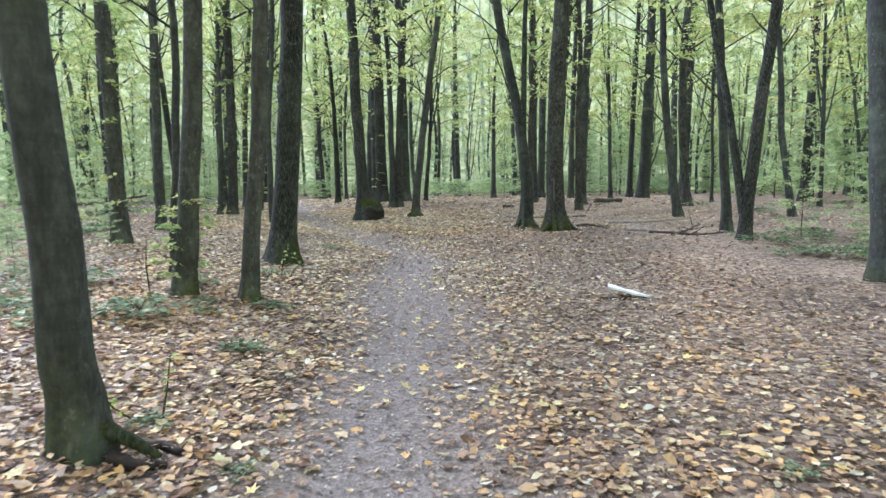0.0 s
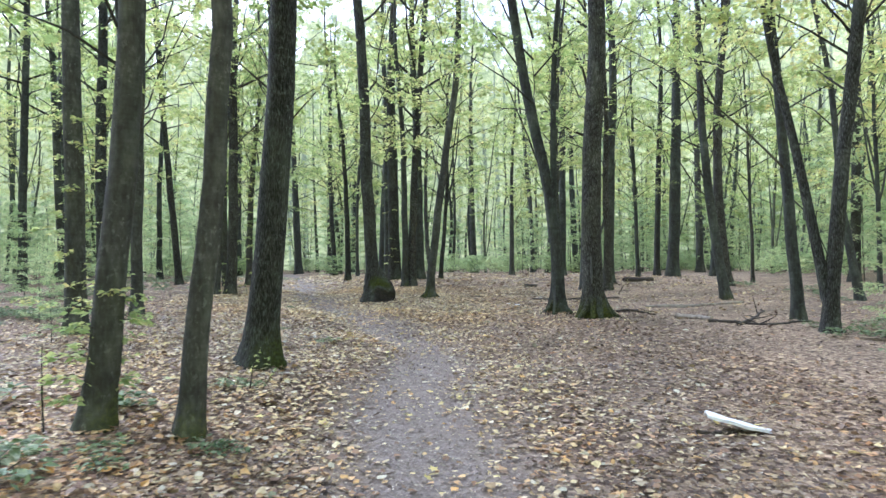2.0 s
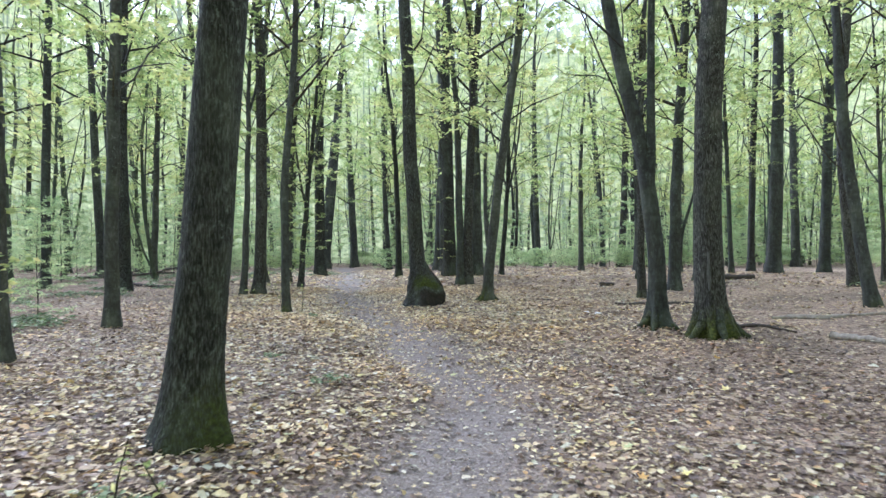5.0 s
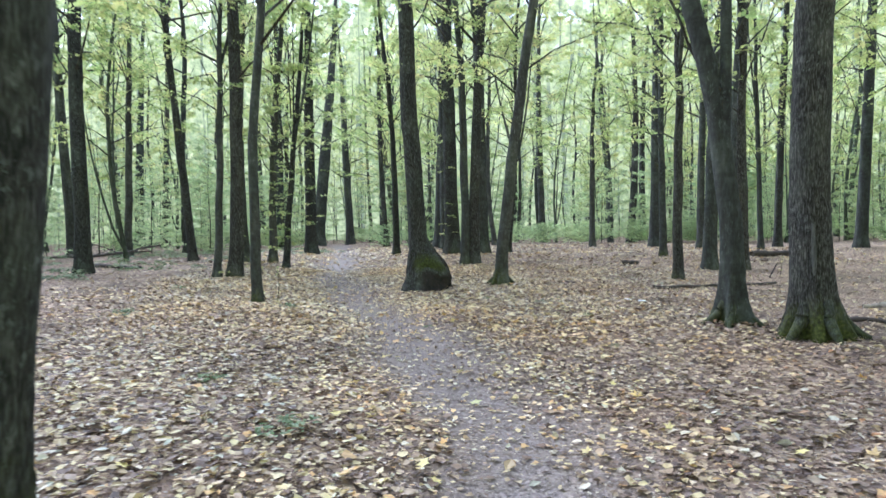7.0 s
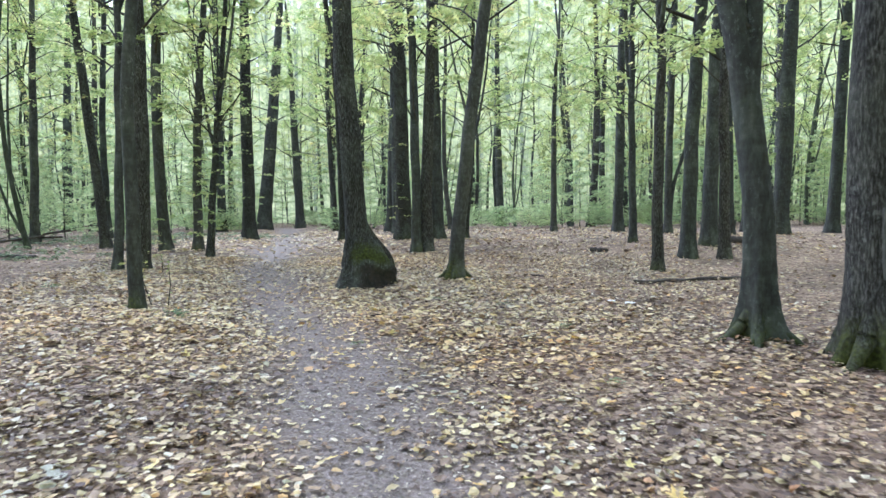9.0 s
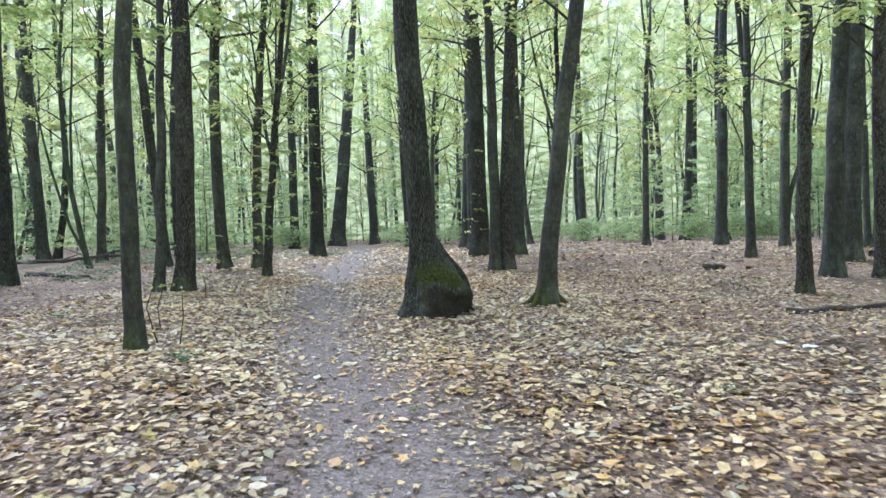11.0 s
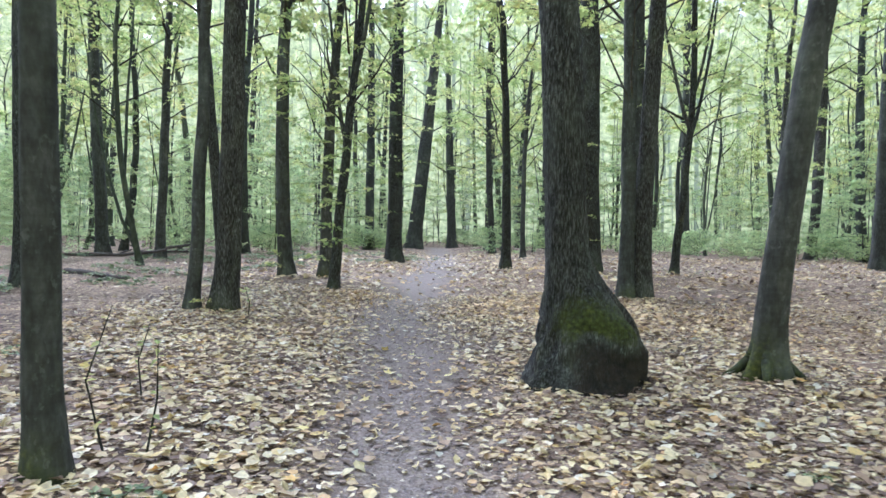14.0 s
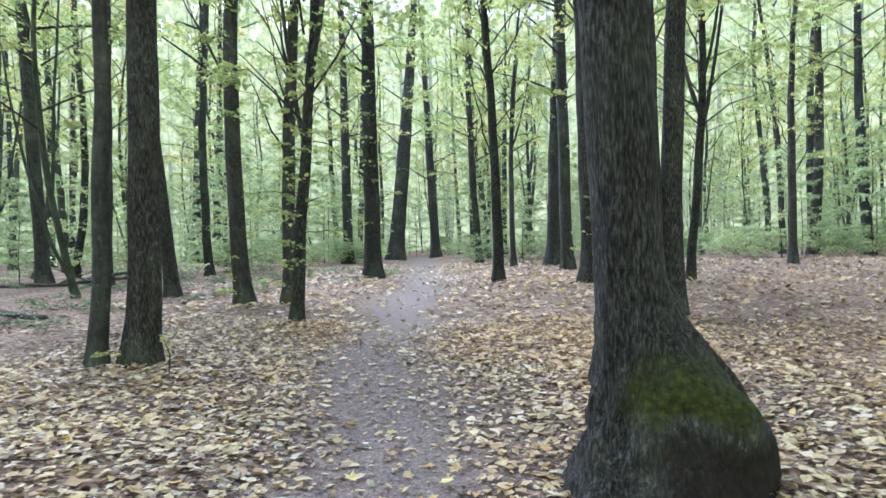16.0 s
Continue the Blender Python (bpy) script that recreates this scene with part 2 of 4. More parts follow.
# ---------------------------------------------------------------- the lie of the land
PATH_Y = (-60, -4, 0, 6.5, 11.7, 14.7, 17.7, 19.5, 21, 23.7, 28.3, 33, 43, 60, 120)
PATH_X = (1.0, 0.15, 0.05, -0.3, -0.6, -1.65, -3.1, -3.8, -4.5, -5.4, -6.6, -7.8, -10.8, -16, -34)


def path_x(y):
    return np.interp(y, PATH_Y, PATH_X)


def ground_z(x, y):
    x, y = np.asarray(x, float), np.asarray(y, float)
    d = x - path_x(y)
    left = 0.16 + 0.14 * np.clip((21 - y) / 5, 0, 1)
    right = 0.16 - 0.07 * np.clip((13 - y) / 4, 0, 1)
    z = 0.024 * np.clip(y, -3, 30) + np.where(d < 0, left, right) * (1 - np.exp(-((d / 1.7) ** 2)))
    return z - 0.16 * np.exp(-((x - 4) ** 2 / 16 + (y - 22) ** 2 / 30))


def trodden(x, y):
    """1 on the beaten middle of the path, 0 on the leaves beside it."""
    d = np.asarray(x) - path_x(y) - 0.12 * np.sin(np.asarray(y) * 1.3)
    soft = np.where(d < 0, 0.60, 0.95)
    half = 0.60 + 0.09 * np.sin(np.asarray(y) * 0.9 + 1)
    return np.clip((half + 0.54 * soft - np.abs(d)) / soft, 0, 1)


# ---------------------------------------------------------------- mesh helpers
def mesh_of(name, verts, quads, material, smooth=True, attr=None):
    """A mesh from arrays of corners and four-cornered faces; attr: a name and a value for each corner."""
    verts, quads = np.asarray(verts, np.float32), np.asarray(quads, np.int32)
    me = bpy.data.meshes.new(name)
    me.vertices.add(len(verts))
    me.vertices.foreach_set("co", verts.ravel())
    me.loops.add(quads.size)
    me.loops.foreach_set("vertex_index", quads.ravel())
    me.polygons.add(len(quads))
    me.polygons.foreach_set("loop_start", np.arange(0, quads.size, 4, dtype=np.int32))
    me.update(calc_edges=True)
    me.validate()
    me.polygons.foreach_set("use_smooth", np.full(len(me.polygons), smooth))
    if attr:
        a = me.attributes.new(attr[0], "FLOAT", "POINT")
        a.data.foreach_set("value", np.asarray(attr[1], np.float32))
    me.materials.append(material)
    return me


def part(name, me, parent, label="", m=None):
    """Links a mesh as one part under a thing or a part."""
    ob = new(name, me)
    ob.parent = parent
    if m is not None:
        ob.matrix_basis = m
    if label:
        tagged(ob, label)
    return ob


def thing(name, x, y, label, category, group="", z=None, turn=0.0, size=1.0):
    ob = new(name)
    ob.empty_display_size = 0.1
    ob.matrix_basis = Matrix.LocRotScale((x, y, float(ground_z(x, y)) if z is None else z), Euler((0, 0, turn)), (size,) * 3)
    return tagged(ob, label, category, group)


def tube(points, radii, sides=8, rough=0.0, rng=None, cap=True):
    """Corners and faces of a round stem along points, closed at its ends."""
    pts, radii = np.asarray(points, float), np.asarray(radii, float)
    d = np.gradient(pts, axis=0)
    d /= np.linalg.norm(d, axis=1)[:, None] + 1e-9
    ref = np.where(np.abs(d[:, 2:3]) > 0.85, np.array([[1.0, 0, 0]]), np.array([[0, 0, 1.0]]))
    u = np.cross(d, ref)
    u /= np.linalg.norm(u, axis=1)[:, None] + 1e-9
    w = np.cross(d, u)
    a = np.linspace(0, 2 * np.pi, sides, endpoint=False)
    rr = radii[:, None] * np.ones((1, sides))
    if rough and rng is not None:
        rr = rr * (1 + rng.normal(0, rough, rr.shape))
    v = pts[:, None] + rr[..., None] * (np.cos(a)[None, :, None] * u[:, None] + np.sin(a)[None, :, None] * w[:, None])
    k = len(pts)
    i, j = np.meshgrid(np.arange(k - 1), np.arange(sides), indexing="ij")
    q = np.stack([i * sides + j, i * sides + (j + 1) % sides, (i + 1) * sides + (j + 1) % sides, (i + 1) * sides + j], -1).reshape(-1, 4)
    verts = v.reshape(-1, 3)
    if cap:
        caps = []
        for base in (0, (k - 1) * sides):
            for s in range(1, sides // 2):
                caps.append((base + s, base + (s + 1) % sides, base + sides - s - 1 if sides - s - 1 != s + 1 else base + s + 1, base + (sides - s) % sides))
        caps = [c for c in caps if len(set(c)) == 4]
        if caps:
            q = np.vstack([q, np.array(caps)])
    return verts, q


def join(pieces):
    """Several (corners, faces) as one."""
    vs, qs, n = [], [], 0
    for v, q in pieces:
        vs.append(v)
        qs.append(np.asarray(q) + n)
        n += len(v)
    return np.vstack(vs), np.vstack(qs)


def leaf_blades(pos, along, normal, length, width, fold=0.12):
    """Four-cornered leaves, folded along the midrib: foot, side, tip, side."""
    side = np.cross(normal, along)
    side /= np.linalg.norm(side, axis=1)[:, None] + 1e-9
    L, W = length[:, None], width[:, None]
    up = normal * L * fold
    v = np.stack([pos, pos + along * L * 0.45 + side * W * 0.5 + up, pos + along * L, pos + along * L * 0.45 - side * W * 0.5 + up], 1)
    n = len(pos)
    return v.reshape(-1, 3), np.arange(n * 4).reshape(n, 4)


def litter_blades(pos, along, normal, length, width, curl):
    """Fallen leaves of six corners, two faces each, curled along the midrib."""
    side = np.cross(normal, along)
    side /= np.linalg.norm(side, axis=1)[:, None] + 1e-9
    L, W, C = length[:, None], width[:, None], curl[:, None]
    lift, tip = normal * L * np.abs(C) * 0.5, normal * L * C * 0.35
    a, b = along * L, side * W * 0.5
    v = np.stack([pos - a * 0.5, pos - a * 0.22 + b * 0.9 + lift * 0.8, pos + a * 0.12 + b + lift, pos + a * 0.5 + tip, pos + a * 0.12 - b + lift, pos - a * 0.22 - b * 0.9 + lift * 0.6], 1)
    n = len(pos)
    v = v + np.random.default_rng(9).normal(0, 0.10, v.shape) * L[:, None] * np.array([1, 1, 0.35])
    k = np.arange(n)[:, None] * 6
    q = np.hstack([k + np.array([[0, 3, 2, 1]]), k + np.array([[0, 5, 4, 3]])]).reshape(-1, 4)
    return v.reshape(-1, 3), q


def unit(v):
    return v / (np.linalg.norm(v, axis=-1, keepdims=True) + 1e-9)


# ---------------------------------------------------------------- ground
def build_ground():
    xs = np.unique(np.concatenate([np.linspace(-200, -16, 24), np.linspace(-16, 14, 140), np.linspace(14, 200, 24)]))
    ys = np.unique(np.concatenate([np.linspace(-200, -4, 24), np.linspace(-4, 34, 180), np.linspace(34, 70, 40), np.linspace(70, 260, 16)]))
    X, Y = np.meshgrid(xs, ys, indexing="ij")
    Z = ground_z(X, Y)
    rng = np.random.default_rng(3)
    lumps = sum(a * np.sin(X * f * math.cos(p) + Y * f * math.sin(p) + q) for a, f, p, q in zip((0.012, 0.01, 0.008, 0.006, 0.006), (1.1, 2.3, 3.7, 6.1, 8.3), (0.3, 1.9, 2.7, 0.9, 2.2), (0, 1, 2, 3, 4)))
    Z = Z + lumps * (1 - 0.7 * trodden(X, Y)) - 0.02 * trodden(X, Y)
    nx, ny = len(xs), len(ys)
    i, j = np.meshgrid(np.arange(nx - 1), np.arange(ny - 1), indexing="ij")
    q = np.stack([i * ny + j, (i + 1) * ny + j, (i + 1) * ny + j + 1, i * ny + j + 1], -1).reshape(-1, 4)
    me = mesh_of("ground", np.stack([X, Y, Z], -1).reshape(-1, 3), q, ground_material(), attr=("trodden", trodden(X, Y).ravel()))
    return tagged(new("ground", me), "forest floor of brown leaves with a bare trodden earth path", "ground", kind="structure")


build_ground()


def lumps_z(x, y):
    z = ground_z(x, y)
    l = sum(a * np.sin(x * f * math.cos(p) + y * f * math.sin(p) + q) for a, f, p, q in zip((0.012, 0.01, 0.008, 0.006, 0.006), (1.1, 2.3, 3.7, 6.1, 8.3), (0.3, 1.9, 2.7, 0.9, 2.2), (0, 1, 2, 3, 4)))
    t = trodden(x, y)
    return z + l * (1 - 0.7 * t) - 0.02 * t


def build_litter():
    """The loose top layer of fallen leaves, thick by the path and thinner far off."""
    rng = np.random.default_rng(11)
    sets = []
    for x0, x1, y0, y1, n, lo, hi in ((-7, 6, -1.5, 8, 44000, 0.030, 0.064), (-8, 5, 8, 16, 44000, 0.030, 0.064), (-9, 4.5, 16, 25, 42000, 0.030, 0.066), (-14, 12, 2, 34, 28000, 0.045, 0.085), (-14, 10, 25, 46, 12000, 0.08, 0.13)):
        x, y = rng.uniform(x0, x1, n), rng.uniform(y0, y1, n)
        sparse = 0.42 * np.clip((x - path_x(y) - 0.8) / 1.2, 0, 1) * np.clip((17 - y) / 4, 0, 1)
        keep = rng.random(n) > np.maximum(trodden(x, y) * (0.88 - 0.12 * np.clip((y - 7) / 6, 0, 1)), sparse)
        keep &= rng.random(n) < np.minimum(x - x0, x1 - x) / 2.0
        sets.append((x[keep], y[keep], lo + (hi * 1.12 - lo) * rng.random(keep.sum()) ** 1.5))
    y = rng.uniform(-0.5, 25, 62000)
    x = path_x(y) + rng.uniform(-4.2, 4.2, 62000)
    keep = rng.random(62000) > np.maximum(trodden(x, y) * 0.95, 0.35 * (x > path_x(y) + 1) * (y < 15))
    sets.append((x[keep], y[keep], 0.026 + 0.046 * rng.random(keep.sum()) ** 1.4))
    x, y, L = (np.concatenate([s[k] for s in sets]) for k in range(3))
    n = len(x)
    a = rng.uniform(0, 2 * np.pi, n)
    tilt = np.abs(rng.normal(0, 0.27, n))
    ta = rng.uniform(0, 2 * np.pi, n)
    normal = np.stack([np.sin(tilt) * np.cos(ta), np.sin(tilt) * np.sin(ta), np.cos(tilt)], 1)
    along = unit(np.cross(normal, np.stack([np.cos(a), np.sin(a), np.zeros(n)], 1)))
    lift = 0.012 + L * 0.5 * np.sin(tilt) * rng.uniform(0.4, 0.8, n) + rng.uniform(0, 0.02, n) * (1 - trodden(x, y))
    W, curl, z = L * rng.uniform(0.55, 0.9, n), rng.normal(0.10, 0.16, n), lumps_z(x, y) + lift
    d = x - path_x(y)
    # old leaves lie thicker beside the path; their darker brown also stands for shade
    old = rng.random(n) < 0.58 * np.clip((d - 0.5) / 1.2, 0, 1) * np.clip((15.5 - y) / 3, 0, 1) * np.clip((y - 2) / 5, 0.15, 1) + 0.38 * np.clip((d - 2.2) / 1.5, 0, 1) * np.clip((21 - y) / 3, 0, 1) + 0.35 * np.clip((-d - 3.2) / 1.5, 0, 1) * np.clip((y - 9) / 3, 0, 1)
    fresh = ~old & (rng.random(n) < 0.30 * np.clip((y - 13.5) / 3, 0, 1) * np.clip(4.5 - np.abs(d), 0, 1))
    L, W = L * np.where(fresh, 1.35, 1), W * np.where(fresh, 1.35, 1)
    warm = ~old & ~fresh & (rng.random(n) < 0.62 * np.clip((8 - y) / 3, 0, 1) * np.clip((5.5 - np.abs(d)) / 2.5, 0, 1))
    for mask, stuff, text in ((old, LITTER_OLD_SHADED, "old brown beech leaves matted on the forest floor, darkened for shade"), (fresh, LITTER_FRESH, "fresh cream and yellow leaves fallen beside the path"), (warm, LITTER_WARM, "orange and tan leaves lying loose by the path"), (~old & ~fresh & ~warm, LITTER, "loose dry beech and maple leaves lying on the forest floor")):
        v, q = litter_blades(np.stack([x, y, z], 1)[mask], along[mask], normal[mask], L[mask], W[mask], curl[mask])
        tagged(new("leaf_litter", mesh_of("leaf_litter", v, q, stuff, smooth=False)), text, "leaf litter", kind="stuff")
    n = 90000
    y = rng.uniform(0.5, 24, n)
    x = path_x(y) + rng.normal(0, 1.9, n)
    a, tilt = rng.uniform(0, 2 * np.pi, n), rng.normal(0, 0.22, (n, 2))
    normal = unit(np.stack([tilt[:, 0], tilt[:, 1], np.ones(n)], 1))
    along = unit(np.cross(normal, np.stack([np.cos(a), np.sin(a), np.zeros(n)], 1)))
    L = rng.uniform(0.012, 0.034, n)
    v, q = leaf_blades(np.stack([x, y, lumps_z(x, y) + 0.008 + rng.uniform(0, 0.012, n)], 1), along, normal, L, L * rng.uniform(0.4, 0.9, n), 0.1)
    crumbs = new("leaf_crumbs", mesh_of("leaf_crumbs", v, q, CRUMB, smooth=False))
    tagged(crumbs, "small brown and grey crumbs of old leaves on the earth", "leaf litter", kind="stuff")


build_litter()


# ---------------------------------------------------------------- trees
def trunk_line(mid, top, height, sway, rng):
    """The middle line of a trunk: foot, two known places, and on up with a slight sway."""
    (x1, y1, h1), (x2, y2, h2) = mid, top
    hs = np.concatenate([[-0.25], np.linspace(0, min(h2, height), 22), np.linspace(h2, max(height, h2 + 1), 10)[1:]])
    out = []
    for k, (p1, p2) in enumerate(((x1, x2), (y1, y2))):
        c = np.array([[h1, h1 * h1], [h2, h2 * h2]])
        s, b = np.linalg.solve(c, np.array([p1, p2]))
        slope = np.clip(s + 2 * b * h2, -0.12, 0.12)
        val = np.where(hs <= h2, s * hs + b * hs * hs, p2 + slope * (hs - h2) * np.exp(-(hs - h2) / 14))
        val = val + sway * 0.022 * np.sin(np.pi * hs / h1) * np.sin(hs * (1.9 + 0.5 * k) + rng.uniform(0, 6)) * (hs > 0.3)
        val = val + np.where(hs > h2, sway * np.maximum(hs - h2, 0) ** 0.8 * np.sin((hs - h2) * 0.35 + rng.uniform(0, 6)) * 0.10, 0)
        out.append(val)
    return np.stack([out[0], out[1], hs], 1)


def trunk_mesh(line, r_ref, h_ref, height, sides, rng, flare=0.38, lobes=0, lobe_size=0.0, moss=0.0, moss_top=0.6, bulge=None, rings=0):
    """A tapering trunk with a flared foot. bulge: direction and reach of a swollen root on one side."""
    line = np.asarray(line)
    if rings:
        hs = np.concatenate([np.linspace(-0.25, 1.3, rings), np.linspace(1.3, height, rings)[1:]])
        line = np.stack([np.interp(hs, line[:, 2], line[:, k]) for k in range(3)], 1)
    h = line[:, 2]
    r = r_ref * np.clip((1 - np.maximum(h, 0) / (height * 1.08)) / (1 - h_ref / (height * 1.08)), 0.06, 3) ** np.where(h < h_ref, 0.35, 0.75)
    a = np.linspace(0, 2 * np.pi, sides, endpoint=False)
    hh = np.maximum(h, 0)[:, None]
    ph = rng.uniform(0, 6.28)
    foot = flare * np.exp(-hh / (1.1 * r_ref + 0.06)) + 0.14 * np.exp(-hh / 0.7)
    lob = 1 + (lobe_size * np.exp(-hh / (1.6 * r_ref + 0.05)) * np.maximum(0, np.cos(lobes * a[None] + ph + 0.6 * np.sin(a[None] + ph))) if lobes else 0)
    R = r[:, None] * (1 + foot) * lob
    R = R * (1 + 0.035 * np.sin(3 * a[None] + h[:, None] * 1.7 + ph) + 0.025 * np.sin(5 * a[None] - h[:, None] * 2.9 + 2 * ph))
    R = R * (1 + rng.normal(0, 0.012, R.shape))
    if bulge:
        way, reach = bulge
        da = (a - way + np.pi) % (2 * np.pi) - np.pi
        prof = np.interp(hh[:, 0], (0, 0.12, 0.25, 0.38, 0.50, 0.60, 0.72, 0.84, 1.0, 1.1), (0.95, 0.99, 1.0, 0.99, 0.90, 0.68, 0.38, 0.17, 0.04, 0.0))
        R = R + 0.022 * np.exp(-((hh - 0.35) / 0.4) ** 2) * (np.sin(5 * a[None] + 11 * hh + ph) + np.sin(8 * a[None] - 17 * hh) * 0.7 + np.sin(13 * a[None] + 23 * hh + 1) * 0.5)
        knob = 1 + 0.05 * np.sin(7 * a[None] + 9 * h[:, None]) + 0.04 * np.sin(11 * h[:, None] + 4 * a[None])
        R = R + reach * prof[:, None] * (0.75 * np.exp(-((da[None] / 0.75) ** 2)) + 0.25 * np.exp(-((da[None] / 1.5) ** 2))) * knob
    v = line[:, None] + np.stack([R * np.cos(a)[None], R * np.sin(a)[None], np.zeros_like(R)], -1)
    k = len(line)
    i, j = np.meshgrid(np.arange(k - 1), np.arange(sides), indexing="ij")
    q = np.stack([i * sides + j, i * sides + (j + 1) % sides, (i + 1) * sides + (j + 1) % sides, (i + 1) * sides + j], -1).reshape(-1, 4)
    mm = moss * np.clip(1.15 - np.maximum(h, 0)[:, None] / moss_top, 0, 1) * (0.65 + 0.35 * np.cos(a[None] - ph)) * np.ones((1, sides))
    if bulge:
        green = np.interp(hh[:, 0], (0, 0.26, 0.37, 0.48, 0.62, 0.86), (0.0, 0.04, 0.55, 1.0, 0.75, 0.0))
        mm = np.maximum(mm, green[:, None] * np.exp(-(((da[None] + 0.75) / 1.15) ** 2)))
        # brown-black on the lower front of the swelling, up to about 0.4 m
        dark_low = np.clip((0.41 + 0.07 * np.sin(6 * a[None] + 1) - hh) / 0.10, 0, 1) * np.exp(-(((da[None] + 0.35) / 0.95) ** 4))
        mm = mm * (1 - dark_low) - dark_low * 0.9
    return v.reshape(-1, 3), q, mm.ravel()


def crown_meshes(name, seed, low, high, reach, limbs, twigs, per_twig, leaf, rise, leaf_mat, droop=0.0, thick=0.03, spread=0.5, fine=True):
    """Limbs and leaf sprays round an upright stem, from height low to high: a mesh of wood and a mesh of leaves."""
    rng = np.random.default_rng(seed)
    wood, P, A, N = [], [], [], []
    for i in range(limbs):
        f = (i + rng.uniform(0, 1)) / limbs
        z0 = low + (high - low) * f
        az = i * 2.4 + rng.uniform(-0.5, 0.5)
        L = reach * rng.uniform(0.65, 1.1) * (1 - 0.55 * f)
        el = rise + rng.uniform(-0.15, 0.25) + 0.5 * f
        s = np.linspace(0, 1, 7)
        out = np.array([math.cos(az), math.sin(az), 0])
        crook = rng.normal(0, 0.05, (7, 3)) * s[:, None] * L
        pts = np.array([0, 0, z0]) + out * (s * L * math.cos(el))[:, None] + np.array([0, 0, 1.0]) * ((s * math.sin(el) - droop * s * s) * L)[:, None] + crook
        cut = slice(None) if fine else slice(None, None, 2)
        wood.append(tube(pts[cut], (thick * (1 - 0.85 * s) * (0.6 + 0.5 * L / reach))[cut], 4 if fine else 3, cap=False))
        for k in range(twigs):
            g = rng.uniform(0.22, 1.0)
            base = np.array([np.interp(g, s, pts[:, c]) for c in range(3)])
            ta = az + rng.choice((-1, 1)) * rng.uniform(0.35, 1.3)
            tl = L * rng.uniform(0.16, 0.42) * (1.25 - 0.6 * g)
            tdir = unit(np.array([math.cos(ta), math.sin(ta), rng.uniform(-0.12, 0.18) - droop * 0.5]))
            if fine and k % 2 == 0:
                t2 = np.linspace(0, 1, 2)
                wood.append(tube(base + tdir * (t2 * tl)[:, None], thick * 0.28 * (1 - 0.8 * t2), 3, cap=False))
            m = per_twig
            u = rng.uniform(0.1, 1.08, m)
            sidew = np.array([-tdir[1], tdir[0], 0])
            sg = rng.choice((-1, 1), m)
            off = rng.normal(0, 0.075, (m, 3)) * (1, 1, 0.3) * (0.5 + tl)
            P.append(base + tdir * (u * tl)[:, None] + off)
            A.append(unit(tdir * 0.7 + sidew * (sg * 0.8)[:, None] + rng.normal(0, 0.25, (m, 3)) - np.array([0, 0, 0.15])))
            N.append(unit(np.array([0, 0, 1.0]) + rng.normal(0, spread, (m, 3))))
    P, A, N = np.vstack(P), np.vstack(A), np.vstack(N)
    ln = rng.uniform(0.75, 1.25, len(P)) * leaf
    v, q = leaf_blades(P, A, N, ln, ln * rng.uniform(0.5, 0.68, len(P)))
    wv, wq = join(wood)
    return mesh_of(name + "_wood", wv, wq, BARK_TWIG), mesh_of(name + "_leaves", v, q, leaf_mat, smooth=False)


CANOPY = [crown_meshes("canopy", 40 + k, 0.0, 9.5, 4.4, 15, 10, 14, 0.315, 0.30, LEAF_SPRAY, thick=0.05, spread=0.40, fine=False) for k in range(5)]
YOUNG = [crown_meshes("young_crown", 60 + k, 0.0, 6.0, 2.7, 17, 8, 12, 0.245, 0.62, LEAF_SPRAY, droop=0.30, thick=0.022, spread=0.40, fine=False) for k in range(6)]
SAPLING = [crown_meshes("sapling_crown", 80 + k, 0.25, 4.6, 1.85, 21, 7, 8, 0.255, 0.12, LEAF_LOW, droop=0.12, thick=0.010, spread=0.5, fine=False) for k in range(6)]
NEAR_CANOPY = [crown_meshes("near_canopy", 50 + k, 0.0, 9.5, 4.2, 15, 11, 20, 0.12, 0.5, LEAF_CANOPY, thick=0.045) for k in range(3)]
BUSH = [crown_meshes("bush", 140 + k, 0.05, 1.0, 1.25, 12, 7, 6, 0.19, 0.45, LEAF_LOW, droop=0.2, thick=0.010, spread=0.55, fine=False) for k in range(5)]
SPRIG = [crown_meshes("sprig", 100 + k, 0.0, 0.25, 0.8, 3, 5, 5, 0.085, 0.15, LEAF_CANOPY, droop=0.2, thick=0.008) for k in range(4)]
HERB = [crown_meshes("herb", 120 + k, 0.02, 0.12, 0.42, 7, 3, 4, 0.085, 0.35, LEAF_HERB, droop=0.25, thick=0.004, spread=0.35, fine=False) for k in range(5)]

tree_rng = np.random.default_rng(21)
TREE_COUNT = [0]


def crowned(ob, line, r, height, start, kind, rng, size=1.0):
    """Hangs limbs and leaves on a tree, from the height start upwards."""
    line = np.asarray(line)
    meshes = {"canopy": CANOPY, "near": NEAR_CANOPY, "young": YOUNG}[kind]
    wood, leaves = meshes[int(rng.integers(len(meshes)))]
    at = [np.interp(start, line[:, 2], line[:, k]) for k in range(2)]
    m = Matrix.LocRotScale((at[0], at[1], start), Euler((0, 0, rng.uniform(0, 6.28))), (size, size, size * rng.uniform(0.9, 1.15)))
    tagged(part("branchwork", wood, ob, m=m), kind="stuff")
    part("crown", leaves, ob, "yellow-green leaves in thin layered sprays", m=m)


